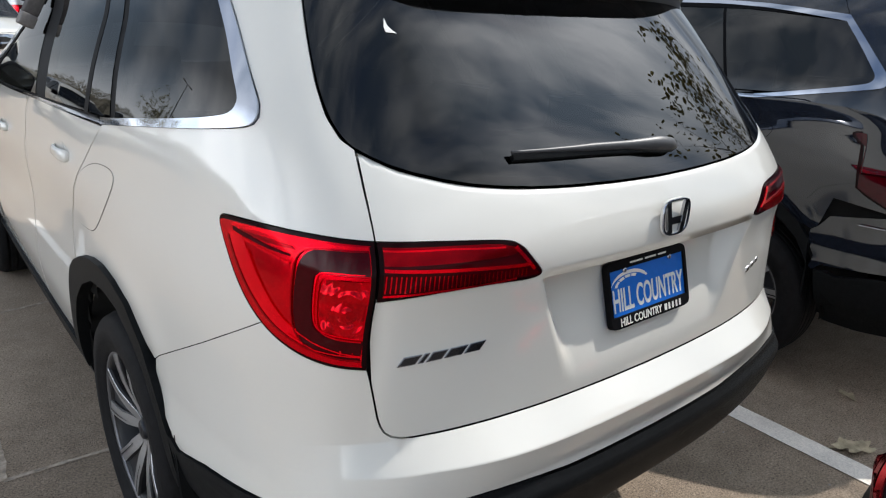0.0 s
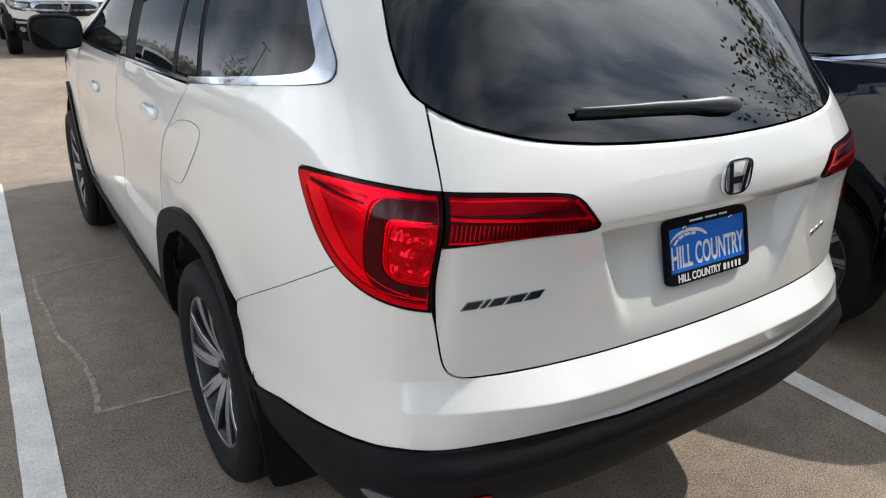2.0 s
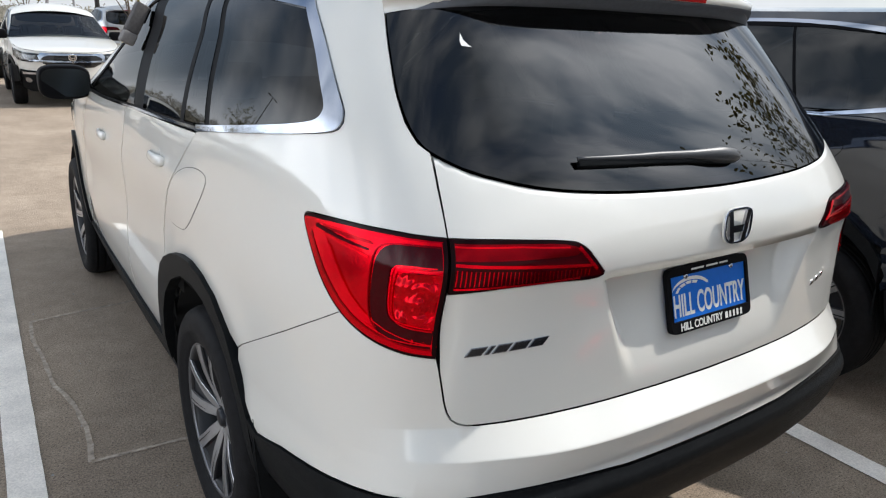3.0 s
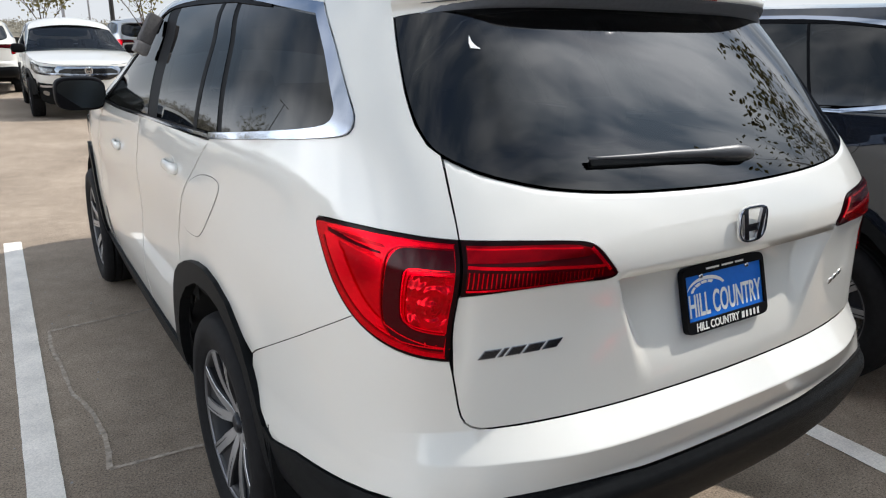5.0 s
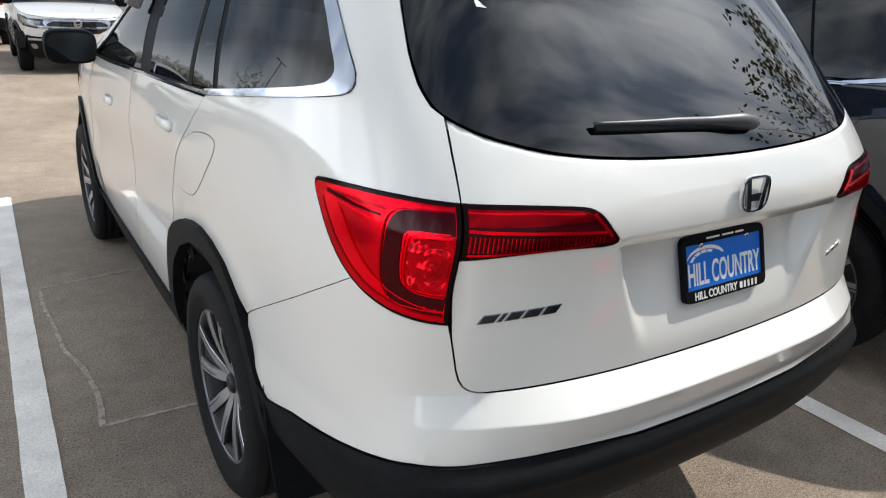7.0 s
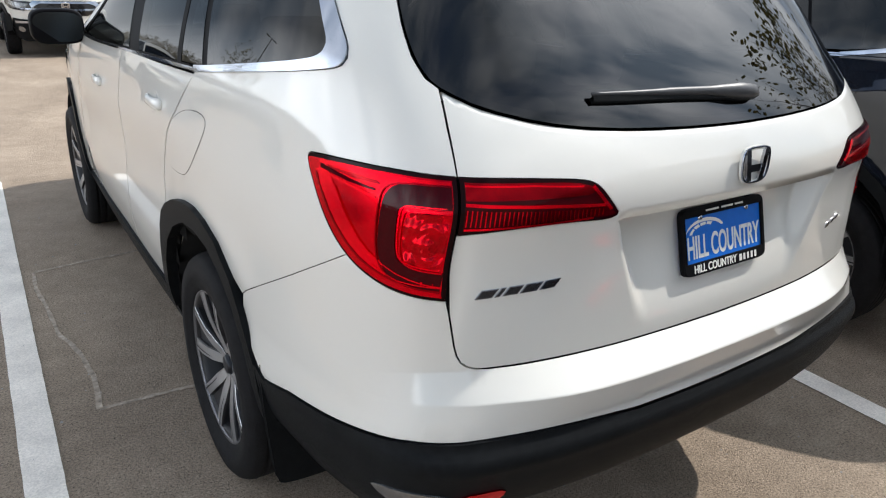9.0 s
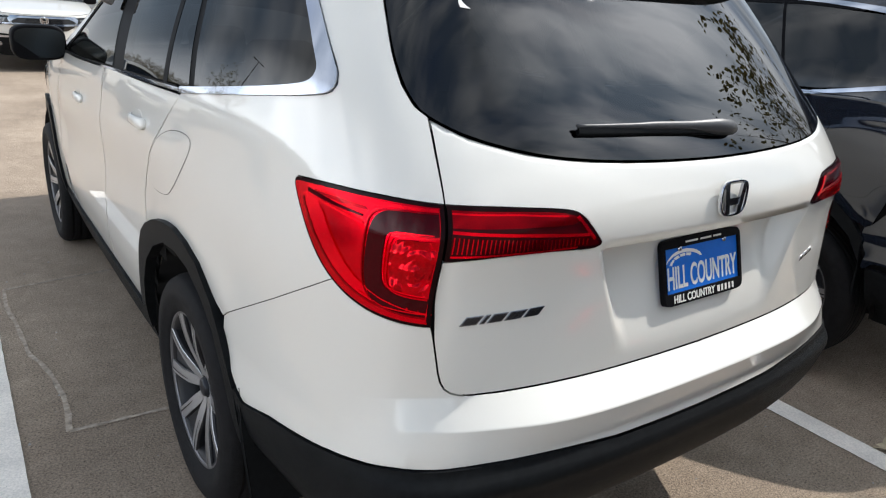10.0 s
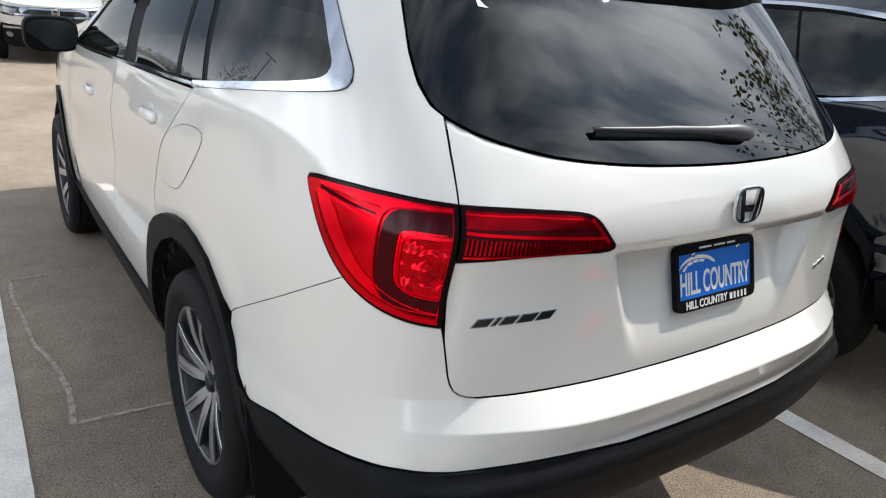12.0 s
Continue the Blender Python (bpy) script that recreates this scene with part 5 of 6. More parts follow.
        pts = [bm.verts.new((s * 1.030 + 0.112 * math.copysign(abs(math.cos(a)) ** 0.55, math.cos(a)), 3.3435, 1.265 + 0.074 * math.copysign(abs(math.sin(a)) ** 0.55, math.sin(a)))) for a in np.linspace(0, 2 * math.pi, 40, endpoint=False)]
        bm.faces.new(pts)
        mg = part("mirror_glass", bm, MIRROR, mir, "mirror glass")
        turn = pose(s * 1.03, 3.3435, 1.265) @ pose(0, 0, 0, 10, 0, s * 8) @ pose(-s * 1.03, -3.3435, -1.265)
        mg.matrix_basis = pose(0, -0.012, 0) @ turn
    # wheels
    for s in (-1, 1):
        for wy in (1.19, 4.01):
            add_wheel(car, (s * (0.851 if wy < 2 else 0.864), wy, 0.375), s < 0)
    # emblem on the tailgate
    def emblem(y, z, turn, lean, size=1.0):
        em = bmesh.new()
        out = [(0.052 * math.copysign(abs(math.cos(a)) ** 0.6, math.cos(a)) * (1 + 0.10 * math.sin(a)), 0.043 * math.copysign(abs(math.sin(a)) ** 0.6, math.sin(a))) for a in np.linspace(0, 2 * math.pi, 40, endpoint=False)]
        for k0, k1, y0 in ((1.0, 0.86, 0),):
            rings = []
            for f, d in ((1.0, 0.0), (0.985, -0.006), (0.90, -0.006), (0.88, 0.0)):
                rings.append([em.verts.new((p[0] * f, d, p[1] * f)) for p in out])
            for a, b in zip(rings[:-1], rings[1:]):
                for i in range(40):
                    em.faces.new((a[i], a[(i + 1) % 40], b[(i + 1) % 40], b[i]))
        ring_ob = part("emblem", em, CHROME, gate if y < 2 else car, "chrome maker's emblem")
        ring_ob.matrix_basis = pose(0, y, z, lean, 0, turn) @ Matrix.Diagonal((size, size, size, 1))
        em = bmesh.new()
        for s in (-1, 1):
            v = [em.verts.new(q) for q in ((s * 0.013, -0.007, -0.037), (s * 0.029, -0.007, -0.037), (s * 0.043, -0.007, 0.037), (s * 0.028, -0.007, 0.037))]
            w = [em.verts.new((q.co.x, 0.0, q.co.z)) for q in v]
            em.faces.new(v)
            for i in range(4):
                em.faces.new((v[i], v[(i + 1) % 4], w[(i + 1) % 4], w[i]))
        v = [em.verts.new(q) for q in ((-0.022, -0.0065, -0.016), (0.022, -0.0065, -0.016), (0.024, -0.0065, 0.001), (-0.024, -0.0065, 0.001))]
        em.faces.new(v)
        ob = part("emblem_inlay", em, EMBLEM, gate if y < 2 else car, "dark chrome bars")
        eb = bmesh.new()
        r1 = [eb.verts.new((p[0] * 1.02, 0.002, p[1] * 1.025)) for p in out]
        r2 = [eb.verts.new((p[0] * 1.01, -0.003, p[1] * 1.012)) for p in out]
        r3 = [eb.verts.new((p[0] * 0.82, -0.003, p[1] * 0.80)) for p in out]
        for a, b in ((r1, r2), (r2, r3)):
            for i in range(40):
                eb.faces.new((a[i], a[(i + 1) % 40], b[(i + 1) % 40], b[i]))
        back = part("emblem_base", eb, paint, gate if y < 2 else car, smooth=False)
        back.matrix_basis = pose(0, y, z, lean, 0, turn) @ Matrix.Diagonal((size, size, size, 1))
        ob.matrix_basis = pose(0, y, z, lean, 0, turn) @ Matrix.Diagonal((size, size, size, 1))
        return ob
    emblem(0.066, 1.205, 0, -3)
    if front:
        emblem(4.955, 0.905, 180, 8, 1.3)
    return car, gate, window


def wiper(car, window):
    """The rear wiper: a grey arm on a black pivot and a thin blade."""
    us = np.linspace(-0.07, 0.425, 28)
    zs = np.interp(us, [-0.07, 0.0, 0.1, 0.2, 0.425], [1.340, 1.347, 1.353, 1.357, 1.361])
    P, N = skin(us, zs, 0.012)
    bm = bmesh.new()
    rows = []
    for i, (p, n) in enumerate(zip(P, N)):
        t = i / 27
        w, h = np.interp(t, [0, 0.04, 0.14, 0.28, 0.34, 0.62, 0.66, 1], [0.006, 0.015, 0.017, 0.012, 0.0095, 0.0075, 0.0062, 0.0035]), np.interp(t, [0, 0.05, 0.14, 0.34, 0.64, 1], [0.010, 0.025, 0.027, 0.016, 0.011, 0.007])
        up_v = np.array([0, 0.5, 0.86])
        rows.append([bm.verts.new(p + up_v * w * a + n * h * b) for a, b in ((-1, 0), (-1, 0.6), (-0.55, 1), (0.55, 1), (1, 0.6), (1, 0))])
    for a, b in zip(rows[:-1], rows[1:]):
        for i in range(6):
            bm.faces.new((a[i], a[(i + 1) % 6], b[(i + 1) % 6], b[i]))
    bm.faces.new(rows[0])
    bm.faces.new(rows[-1])
    w = part("wiper", bm, WIPER_GREY, car, "grey and black rear wiper", smooth=True)
    P, N = skin(us[2:], zs[2:] - 0.0085, 0.003)
    bm = bmesh.new()
    rows = []
    for p, n in zip(P, N):
        rows.append([bm.verts.new(p + np.array([0, 0.5, 0.86]) * a + n * b) for a, b in ((-0.004, 0), (-0.004, 0.010), (0.007, 0.013), (0.007, 0))])
    for a, b in zip(rows[:-1], rows[1:]):
        for i in range(4):
            bm.faces.new((a[i], a[(i + 1) % 4], b[(i + 1) % 4], b[i]))
    part("wiper_blade", bm, PLASTIC, w, "black rubber blade")


def word(text, size, mat, parent, m, name="lettering", depth=0.0008, width=1.0, bold=0.0):
    """Lettering turned into a mesh."""
    c = bpy.data.curves.new(name, "FONT")
    c.body, c.size, c.extrude, c.align_x, c.align_y, c.offset = text, size, depth, "CENTER", "CENTER", bold
    tmp = bpy.data.objects.new(name, c)
    scene.collection.objects.link(tmp)
    bpy.context.view_layer.update()
    me = bpy.data.meshes.new_from_object(tmp)
    bpy.data.objects.remove(tmp)
    me.materials.clear()
    me.materials.append(mat)
    ob = new(name, me)
    ob.parent = parent
    ob.matrix_basis = m @ Matrix.Diagonal((width, 1, 1, 1))
    return ob


def plate(car):
    """The blue dealer plate in its black frame, leaning with the recess."""
    m = pose(0, 0.108, 1.021, 90 - 15.5, 0, 0)
    body = part("licence_plate", box_bm((-0.150, -0.075, -0.003), (0.150, 0.075, 0.0005), 0.0008), PLATE_BLUE, car, "blue dealer plate in a black frame")
    body.matrix_basis = m
    bm = bmesh.new()
    o = rounded([(-0.157, -0.080), (0.157, -0.080), (0.157, 0.080), (-0.157, 0.080)], 2)
    o = np.array([(0.157 * math.copysign(abs(math.cos(a)) ** 0.16, math.cos(a)), 0.0805 * math.copysign(abs(math.sin(a)) ** 0.16, math.sin(a))) for a in np.linspace(0, 2 * math.pi, 64, endpoint=False)])
    i_ = np.array([(np.clip(x, -0.144, 0.144), np.clip(y, -0.050, 0.058)) for x, y in o])
    rings = [[bm.verts.new((x, y, z)) for x, y in p] for p, z in ((o, -0.008), (o, 0.003), (o * 0.985, 0.006), (i_ * 1.01, 0.006), (i_, 0.001))]
    for a, b in zip(rings[:-1], rings[1:]):
        for k in range(64):
            bm.faces.new((a[k], a[(k + 1) % 64], b[(k + 1) % 64], b[k]))
    bmesh.ops.remove_doubles(bm, verts=bm.verts, dist=1e-5)
    part("plate_frame", bm, SATIN_BLACK, body, "black plastic plate frame")
    word("HILL COUNTRY", 0.076, PLATE_WHITE, body, pose(0.0, -0.0170, 0.0008), width=0.515, bold=0.0012)
    word("HILL COUNTRY", 0.027, PLATE_WHITE, body, pose(-0.044, -0.0655, 0.0062), width=0.84, bold=0.0004)
    for x, w in ((0.052, 0.010), (0.067, 0.007), (0.082, 0.007), (0.097, 0.007), (0.112, 0.007)):
        part("letter_bar", box_bm((x - w / 2, -0.0735, 0.0062), (x + w / 2, -0.0575, 0.0070)), PLATE_WHITE, body)
    for x0, x1 in ((-0.070, -0.022), (-0.012, 0.032), (0.040, 0.072)):
        part("letter_bar", box_bm((x0, 0.0665, 0.0062), (x1, 0.0710, 0.0068)), PLATE_WHITE, body)
    bm = bmesh.new()
    arc = lambda r, a: (-0.070 + r * 1.22 * math.cos(a), 0.012 + 0.60 * r * math.sin(a), 0.0012)
    for r0, r1, a0, a1 in ((0.052, 0.066, 25, 165), (0.038, 0.049, 62, 82), (0.038, 0.049, 86, 108), (0.038, 0.049, 112, 134), (0.040, 0.048, 138, 168)):
        ang = np.radians(np.linspace(a0, a1, 18))
        tp = [math.sin(math.pi * (0.15 + 0.85 * i / 17)) if r0 > 0.05 else 1 for i in range(18)]
        rows = [(bm.verts.new(arc(r0 + (r1 - r0) * (1 - f) / 2, a)), bm.verts.new(arc(r1 - (r1 - r0) * (1 - f) / 2, a))) for a, f in zip(ang, tp)]
        for p, q in zip(rows[:-1], rows[1:]):
            bm.faces.new((p[0], p[1], q[1], q[0]))
    part("plate_arch", bm, PLATE_WHITE, body, "white arch drawn on the plate")
    for x in (-0.088, 0.088):
        v, f = lathe([(0.0, 0.006), (0.004, 0.0055), (0.0065, 0.004), (0.007, 0.0)], 14, "z")
        s = mesh_ob("plate_screw", v, f, CHROME, body)
        s.matrix_basis = pose(x, 0.055, 0.001)


def badge(gate):
    """The chrome model badge, as plain slanted hollow shapes of its size."""
    def shape(name, poly, mat, lift, label=""):
        panel(name, poly, mat, gate, lift, 0.003, 0, 0.02, gate_shape, (), False, label, 0.005)

    def at(u, f, lean=0.013):
        base = 0.989 + (0.695 - u) * 0.06
        return (u - lean * f, base + 0.0185 * f)
    u = 0.695
    for w in (0.033, 0.010, 0.030, 0.036, 0.033):
        bar = np.array([at(u, 0), at(u - w, 0), at(u - w, 1), at(u, 1)])
        shape("badge_bar", bar, CHROME, 0.0030, "chrome model badge")
        shape("badge_face", inset(bar, 0.0022), BADGE_CHROME, 0.0036)
        u -= w + 0.0055
    for u0 in (-0.458, -0.488, -0.518):
        z0 = 0.960 + (-0.458 - u0) * 0.2
        shape("badge_bar", [(u0, z0), (u0 - 0.019, z0 + 0.0042), (u0 - 0.0205, z0 + 0.0162), (u0 - 0.0015, z0 + 0.012)], SMALL_BADGE, 0.0022, "small chrome badge")


SMALL_BADGE = material("satin_chrome", (0.45, 0.45, 0.46), 0.25, 1.0)
SPOILER_BLACK = material("dark_grey_plastic", (0.12, 0.13, 0.15), 0.5, 0, 0, 0.25, 0.1, 80)
WIPER_GREY = material("grey_satin_plastic", (0.055, 0.056, 0.060), 0.40, 0, 0, 0.4, 0.1, 80)
SATIN_BLACK = material("satin_black_trim", (0.006, 0.006, 0.007), 0.5, 0, 0, 0.04)
BADGE_CHROME = material("dark_chrome", (0.10, 0.10, 0.11), 0.14, 0.9)


# ---- ground ----
def ground_sheet():
    bm = bmesh.new()
    xs = [-400, -60, -20, -8, -4, -2, 0, 2, 4, 8, 20, 60, 400]
    ys = [-400, -60, -20, -8, -4, -2, 0, 2, 4, 8, 14, 24, 60, 400]
    g = [[bm.verts.new((x, y, 0)) for x in xs] for y in ys]
    for a, b in zip(g[:-1], g[1:]):
        for i in range(len(xs) - 1):
            bm.faces.new((a[i], a[i + 1], b[i + 1], b[i]))
    return tagged(part("ground", bm, ASPHALT), "worn tan-grey car park paving", "ground", kind="structure")


ground_sheet()


def line(x, y0, y1, w=0.118, slant=0.0099):
    """A painted bay line with slightly uneven edges."""
    rnd = random.Random(int(x * 100))
    bm = bmesh.new()
    n = int((y1 - y0) / 0.06)
    rows = []
    for i in range(n + 1):
        y = y0 + (y1 - y0) * i / n
        c = x + slant * y
        rows.append((bm.verts.new((c - w / 2 + rnd.uniform(-1, 1) * 0.0012, y, 0.004)), bm.verts.new((c + w / 2 + rnd.uniform(-1, 1) * 0.0012, y, 0.004))))
    for a, b in zip(rows[:-1], rows[1:]):
        bm.faces.new((a[0], a[1], b[1], b[0]))
    tagged(part("bay_line", bm, LINE_PAINT), "worn white painted parking bay line", "road marking", "bay lines", "structure")


for x, y0, y1 in ((-1.496, -5.6, 5.25), (1.349, -5.6, 5.25), (4.16, -5.6, 5.25), (-4.30, -5.6, 5.25)):
    line(x, y0, y1)


def water_mark(pts, w=0.026):
    bm = bmesh.new()
    p = resample(pts, 0.05, False)
    rnd = random.Random(7)
    rows = []
    for i, q in enumerate(p):
        a, b = p[max(i - 1, 0)], p[min(i + 1, len(p) - 1)]
        d = (b - a) / np.linalg.norm(b - a)
        nrm = np.array([-d[1], d[0]])
        j = rnd.uniform(-0.002, 0.002)
        ww = w * rnd.uniform(0.5, 1.0) / 2
        rows.append([bm.verts.new((*(q + nrm * (j + s * ww)), 0.004)) for s in (-1, 1)])
    for a, b in zip(rows[:-1], rows[1:]):
        bm.faces.new((a[0], a[1], b[1], b[0]))
    tagged(part("water_mark", bm, STAIN_MARK), "thin pale tide mark on the paving", "stain", "tide marks", "structure")


water_mark([(0.9, 1.66), (-0.5, 1.70), (-1.262, 1.73)])
water_mark([(0.9, 3.5), (-0.814, 3.33), (-1.348, 3.26)])
water_mark([(-1.348, 3.26), (-1.355, 3.0), (-1.33, 2.72), (-1.318, 2.43), (-1.29, 2.35), (-1.262, 2.2), (-1.245, 2.0), (-1.25, 1.85), (-1.262, 1.73)])

# ---- the cars ----
main_car, main_gate, main_window = build_car("white_suv", "pearl white large family car with dark windows", WHITE)
wiper(main_car, main_window)
# White patch painted on the glass for a gleam of outside light.
panel("window_gleam", [(0.616, 1.592), (0.614, 1.582), (0.588, 1.580), (0.598, 1.586), (0.606, 1.594), (0.610, 1.608)], GLEAM_WHITE, main_window, 0.003, 0.001, 0, 0.02, None, (), False, "small white patch painted as a bright gleam", 0.01)
plate(main_car)
badge(main_gate)
black_car, _, _ = build_car("black_suv", "glossy black large family car with chrome window surrounds", BLACK, True, 0.17, False)
black_car.matrix_basis = pose(2.72, -0.37, 0)
grey_car, _, _ = build_car("grey_hatchback", "grey metallic car parked tail to tail", GREY, False, 0.15, False)
grey_car.matrix_basis = pose(0.766, -0.331, 0, 0, 0, 180) @ Matrix.Diagonal((0.92, 0.92, 0.905, 1))
far_car, _, _ = build_car("white_suv", "white car parked nose-on across the aisle", WHITE, False)
far_car.matrix_basis = pose(0.14, 17.8, 0, 0, 0, 180) @ Matrix.Diagonal((0.94, 0.94, 0.94, 1))
car2 = copy_thing(far_car, pose(-1.5, 18.7, 0))
tagged(car2, "white car parked tail-on across the aisle", "car")
silver_car, _, _ = build_car("silver_suv", "silver car parked in the far row", SILVER, False)
silver_car.matrix_basis = pose(3.0, 22.6, 0)
for x, y, turn in ((-4.9, 18.3, 180), (-7.6, 18.2, 180), (5.7, 18.2, 180), (8.5, 22.7, 180)):
    tagged(copy_thing(far_car, pose(x, y, 0, 0, 0, turn)), "white car parked in the far row", "car", "far row cars")
for x, y, turn in ((-10.4, 18.2, 180), (-6.2, 23.0, 0), (-8.9, 6.4, 90)):
    tagged(copy_thing(silver_car, pose(x, y, 0, 0, 0, turn)), "silver car parked in the far row", "car", "far row cars")


# ---- what stands and lies about ----
def lockbox():
    """The key box that hangs on the top edge of the driver's window."""
    P, N = skin([2.93], [1.60], 0.0)
    box = tagged(part("key_lockbox", box_bm((-0.054, -0.042, -0.052), (0.054, 0.042, 0.105), 0.009, 2), FOAM, smooth=True), "grey plastic key lockbox hung on the window edge", "lockbox")
    part("lower_casing", box_bm((-0.056, -0.044, -0.112), (0.056, 0.044, -0.050), 0.010, 2), FOAM_LIGHT, box, "lighter grey lower casing", True)
    part("shackle_bracket", box_bm((-0.030, 0.030, 0.02), (0.030, 0.055, 0.10), 0.006, 2), PLASTIC, box)
    box.matrix_basis = pose(P[0][0] - 0.055, P[0][1], 1.585, -28, 0, -90) @ Matrix.Diagonal((0.62, 0.62, 0.80, 1))


lockbox()


def dry_leaf(x, y, size, turn):
    """A curled, lobed dead leaf."""
    bm = bmesh.new()
    rnd = random.Random(3)
    c = bm.verts.new((0, 0, 0.012))
    rings = []
    n = 40
    for k in (0.35, 0.7, 1.0):
        row = []
        for i in range(n):
            a = 2 * math.pi * i / n
            lobe = 0.74 + 0.26 * abs(math.sin(2.5 * a)) ** 1.6 + 0.07 * math.sin(11 * a) + 0.05 * math.sin(17 * a + 1)
            r = size * lobe * k
            zz = 0.012 + 0.30 * size * k * k * (0.5 + 0.5 * math.sin(3 * a + 1)) * (0.6 + 0.4 * math.sin(7 * a)) * (1 if k > 0.5 else 0.5) + rnd.uniform(0, 0.004)
            row.append(bm.verts.new((r * math.cos(a) * 1.25, r * math.sin(a) * 0.80, zz)))
        rings.append(row)
    for i in range(n):
        bm.faces.new((c, rings[0][i], rings[0][(i + 1) % n]))
        for a, b in zip(rings[:-1], rings[1:]):
            bm.faces.new((a[i], b[i], b[(i + 1) % n], a[(i + 1) % n]))
    ob = tagged(part("dry_leaf", bm, LEAF_DRY, smooth=True), "curled dry brown leaf on the bay line, small copy for a pale fleck", "leaf")
    part("stalk", box_bm((-size * 1.5, -0.002, 0.008), (-size * 0.3, 0.002, 0.013)), LEAF_DRY, ob)
    ob.matrix_basis = pose(x, y, 0, 0, 0, turn)


dry_leaf(1.49, 0.02, 0.070, -35)
# Small leaf added in place of a pale fleck on the paving.
dry_leaf(1.91, 0.22, 0.035, 70)


def grit():
    """Small pale stones strewn over the paving."""
    rnd = random.Random(12)
    verts, faces = [], []
    for _ in range(420):
        x, y, r = rnd.uniform(-2.6, 2.4), rnd.uniform(-1.2, 5.5), rnd.uniform(0.0015, 0.0055)
        k = len(verts)
        verts += [(x - r, y - r * 0.7, 0), (x + r, y - r, 0), (x + r * 0.8, y + r, 0), (x - r * 0.8, y + r * 0.9, 0), (x + r * 0.2, y, r * 1.3)]
        faces += [(k, k + 1, k + 4), (k + 1, k + 2, k + 4), (k + 2, k + 3, k + 4), (k + 3, k, k + 4)]
    tagged(mesh_ob("grit", verts, faces, FOOT_CONCRETE, smooth=False), "small pale stones strewn on the paving", "grit", kind="stuff")


FOOT_CONCRETE = material("concrete_foot", (0.36, 0.35, 0.33), 0.9, 0, 0, 0.3, 0.2, 12, 0.3, 60)
grit()


def tree(x, y, height, spread, seed, leaves, leaf, first=0.35, lean=0.0):
    """A slim tree: tapered trunk, forking limbs, twigs with single leaves."""
    rnd = random.Random(seed)
    top = tagged(new("tree"), "slim young tree with sparse browning leaves", "tree")
    wood = bmesh.new()
    tips = []

    def limb(a, d, length, r, depth):
        steps = 4
        p = Vector(a)
        for i in range(steps):
            d2 = (d + Vector((rnd.uniform(-1, 1), rnd.uniform(-1, 1), rnd.uniform(-0.2, 0.5))) * 0.16).normalized()
            q = p + d2 * (length / steps)
            r2 = r * (1 - 0.16)
            tube_between(wood, p, q, r, r2, 6 if r > 0.02 else 4)
            p, d, r = q, d2, r2
            if depth < 3 and i >= 1:
                for _ in range(2 if depth < 2 else 1):
                    side = Vector((rnd.uniform(-1, 1), rnd.uniform(-1, 1), rnd.uniform(0.1, 0.9))).normalized()
                    limb(p, (d * 0.6 + side * 0.8).normalized(), length * rnd.uniform(0.45, 0.65), r * 0.55, depth + 1)
            if depth >= 1 and i > 0:
                tips.append((p.copy(), d.copy()))
        tips.append((p.copy(), d.copy()))
    base = Vector((0, 0, -0.05))
    fork = Vector((lean, 0, height * first))
    tube_between(wood, base, fork, height * 0.011, height * 0.008, 10)
    for k in range(5):
        a = 2 * math.pi * k / 5 + rnd.uniform(-0.4, 0.4)
        d = Vector((math.cos(a) * spread, math.sin(a) * spread, 1.0)).normalized()
        limb(fork, d, height * (1 - first) * rnd.uniform(0.55, 0.75), height * 0.0045, 1)
    limb(fork, Vector((0.05, 0, 1)).normalized(), height * (1 - first) * 0.8, height * 0.006, 1)
    part("trunk", wood, BARK, top, smooth=True)
    verts, faces = [], []
    for i in range(leaves):
        p, d = rnd.choice(tips)
        c = p + Vector((rnd.gauss(0, 1), rnd.gauss(0, 1), rnd.gauss(0, 1))) * leaf * 0.9
        u = Vector((rnd.uniform(-1, 1), rnd.uniform(-1, 1), rnd.uniform(-1.2, 0.3))).normalized()
        w = u.orthogonal().normalized()
        w = (Matrix.Rotation(rnd.uniform(0, 6.28), 3, u) @ w).normalized()
        nrm = u.cross(w)
        s = leaf * rnd.uniform(0.6, 1.3)
        k = len(verts)
        verts += [c, c + u * s * 0.35 + w * s * 0.33 + nrm * s * 0.08, c + u * s * 0.7 + w * s * 0.30, c + u * s * 1.1, c + u * s * 0.7 - w * s * 0.30, c + u * s * 0.35 - w * s * 0.33 + nrm * s * 0.08]
        faces += [(k, k + 1, k + 2, k + 3), (k, k + 3, k + 4, k + 5)]
    crown = mesh_ob("crown", verts, faces, LEAF_GREEN, top, "sparse browning leaves", smooth=False)
    crown["kind"] = "stuff"
    top.matrix_basis = pose(x, y, 0, 0, 0, rnd.uniform(0, 360))
    return top


tree(5.3, -0.45, 4.2, 0.85, 6, 820, 0.10, 0.44)
tree(2.65, 21.2, 3.6, 0.55, 8, 3000, 0.085, 0.40)
tree(0.2, 22.5, 3.5, 0.60, 11, 3400, 0.085, 0.40)
tree(-9.5, 17.0, 3.5, 0.7, 14, 1500, 0.085, 0.33)


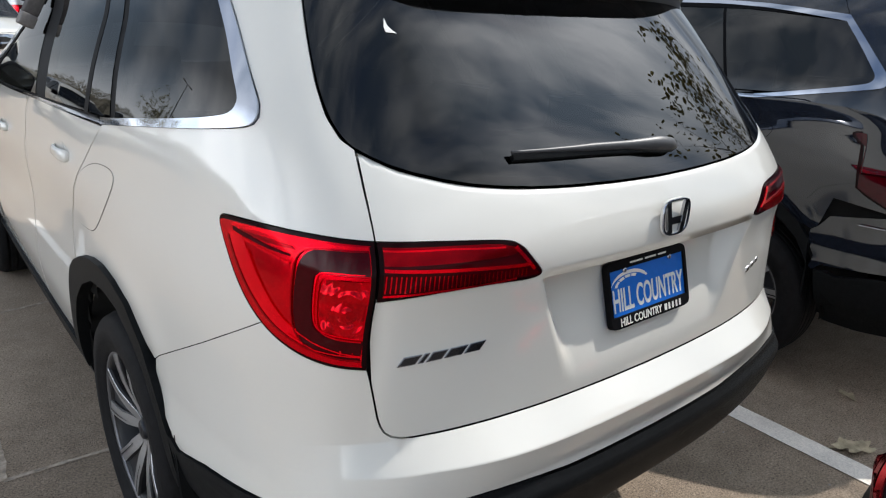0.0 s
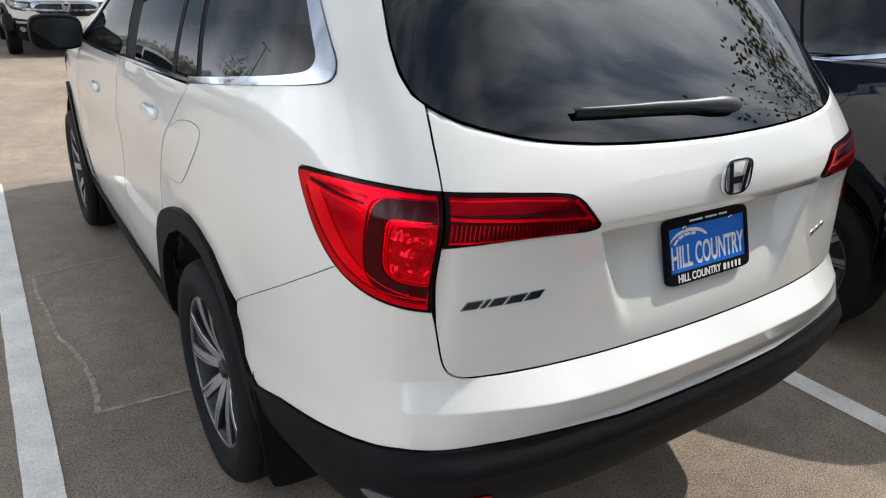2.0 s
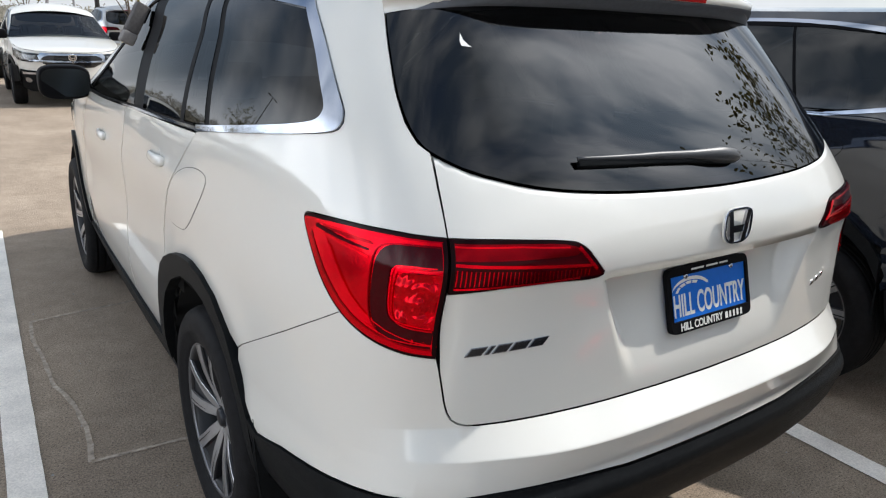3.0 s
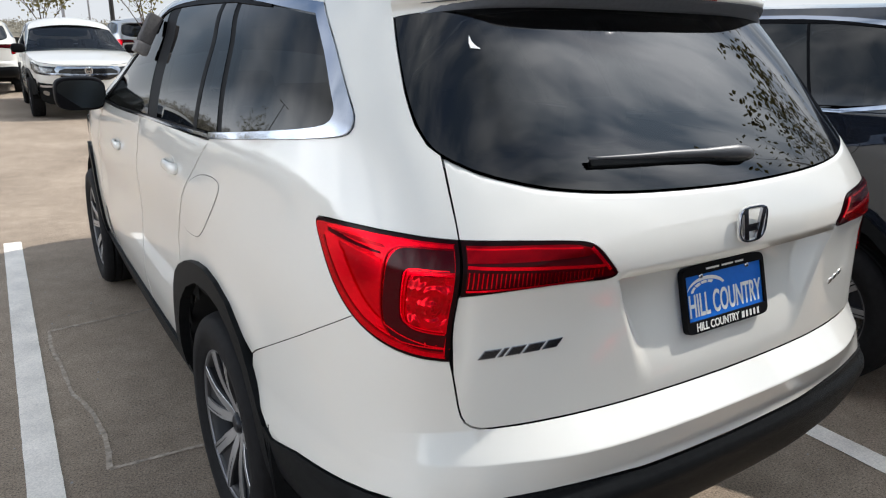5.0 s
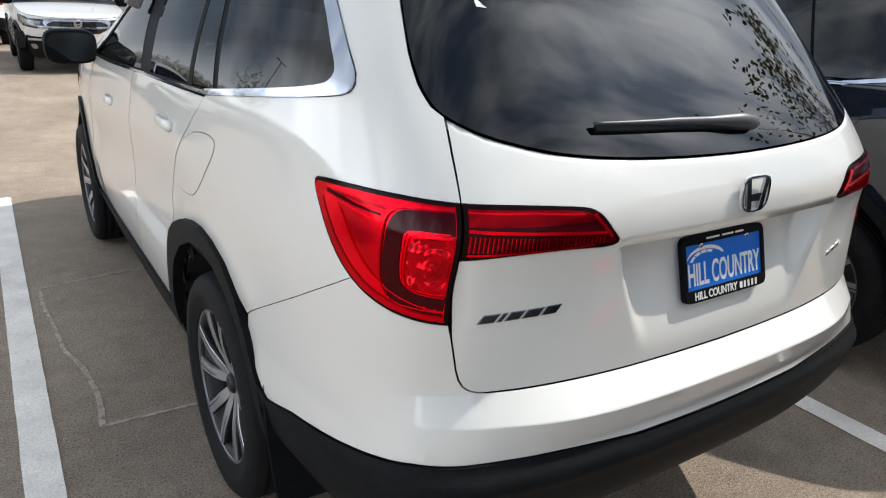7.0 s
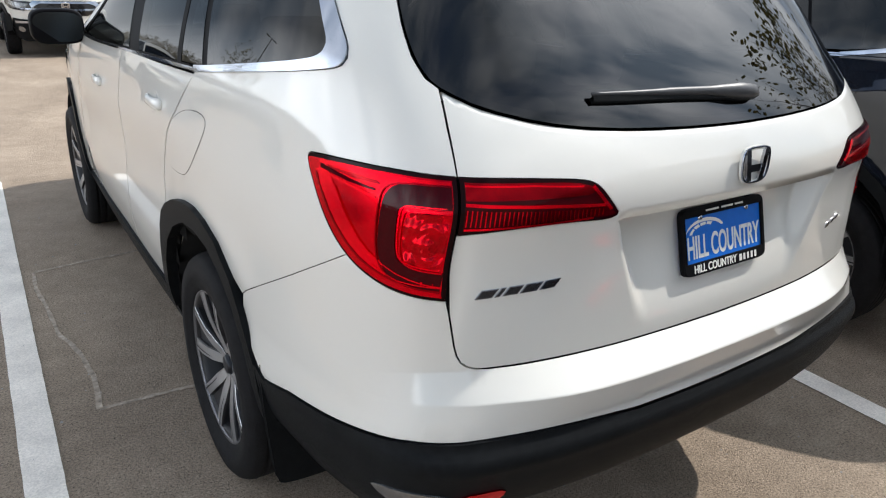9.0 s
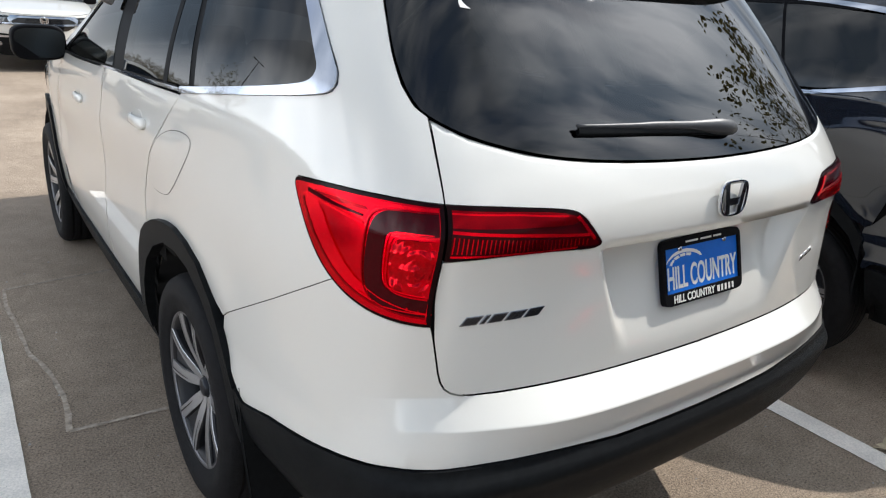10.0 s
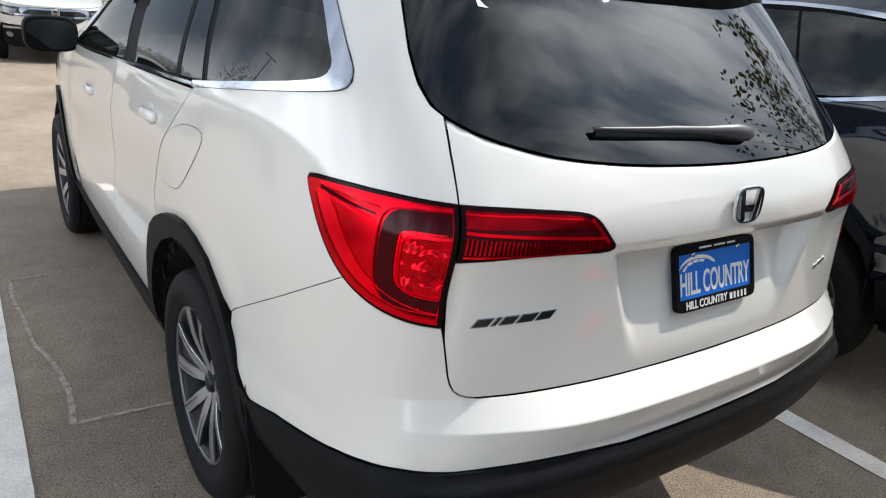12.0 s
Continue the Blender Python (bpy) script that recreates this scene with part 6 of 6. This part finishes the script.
def lamp_post(x, y, height, mat, arms):
    """A car-park lamp post on a concrete foot."""
    top = tagged(new("lamp_post"), "tall car park lamp post", "lamp post", "lamp posts")
    bm = bmesh.new()
    tube_between(bm, (0, 0, 0), (0, 0, height), 0.09, 0.06, 12)
    part("pole", bm, mat, top, smooth=True)
    v, f = lathe([(0.0, 0.75), (0.26, 0.75), (0.28, 0.72), (0.28, 0.0)], 20, "z")
    mesh_ob("foot", v, f, FOOT_CONCRETE, top)
    for s in arms:
        part("lamp_arm", box_bm((min(0, s * 0.5), -0.03, height - 0.10), (max(0, s * 0.5), 0.03, height - 0.04)), mat, top)
        part("lamp_head", box_bm((s * 0.75 - 0.3, -0.16, height - 0.12), (s * 0.75 + 0.3, 0.16, height - 0.02), 0.02), mat, top)
    top.matrix_basis = pose(x, y, 0, 0, 0, 20)


lamp_post(3.05, 29.5, 9.0, POLE_DARK, (-1, 1))
lamp_post(2.85, 45.0, 9.5, POLE_STEEL, (-1, 1))
lamp_post(6.0, 60.0, 4.2, POLE_STEEL, (1,))
lamp_post(5.65, 29.5, 9.0, POLE_DARK, (-1, 1))
lamp_post(-17.0, 28.0, 9.0, POLE_STEEL, (-1, 1))


def far_woods():
    """A low belt of far trees round the car park: clumps of leaves, uneven in height."""
    rnd = random.Random(21)
    verts, faces = [], []
    def height(a):
        h = 3.2 + 1.6 * noise.noise((a * 6, 0.3, 0)) + 1.0 * noise.noise((a * 23, 1.3, 0)) + 0.6 * noise.noise((a * 90, 2.3, 0))
        h *= 0.75 + 0.9 * float(smooth01(np.array((a - 1.68) / 0.15))) * float(smooth01(np.array((4.4 - a) / 0.4)))
        return max(h, 0.9)
    for i in range(70000):
        a = rnd.uniform(0, 2 * math.pi)
        d = rnd.uniform(105, 135)
        z = height(a) * (0.35 + 0.65 * rnd.uniform(0, 1) ** 0.8)
        c = Vector((d * math.cos(a), d * math.sin(a), z))
        for _ in range(3):
            u = Vector((rnd.gauss(0, 1), rnd.gauss(0, 1), rnd.gauss(0, 1))).normalized()
            w = u.orthogonal().normalized()
            s = rnd.uniform(0.07, 0.17)
            k = len(verts)
            verts += [c + u * s, c + w * s, c - u * s, c - w * s]
            faces.append((k, k + 1, k + 2, k + 3))
            c = c + Vector((rnd.gauss(0, 0.4), rnd.gauss(0, 0.4), rnd.gauss(0, 0.25)))
    k, n = len(verts), 1400
    for i in range(n):
        a = 2 * math.pi * i / n
        for d, f in ((112, 0.0), (116, 0.45), (124, 0.74), (132, 0.6)):
            q = d + 3 * noise.noise((a * 60, f * 5, 0))
            verts.append(Vector((q * math.cos(a), q * math.sin(a), height(a) * f * (1 + 0.25 * noise.noise((a * 140, f, 4))))))
    for i in range(n):
        j = (i + 1) % n
        faces += [(k + i * 4 + r, k + j * 4 + r, k + j * 4 + r + 1, k + i * 4 + r + 1) for r in range(3)]
    ob = mesh_ob("far_woods", verts, faces, WOODS, smooth=False)
    tagged(ob, "low belt of brown-green trees tinted with painted haze", "woods", kind="stuff")


# Foliage colour paled; the haze of distance is put into it.
WOODS = material("haze_tinted_foliage", (0.22, 0.205, 0.165), 0.9, 0, 0, 0.1, 0.35, 0.5)
far_woods()
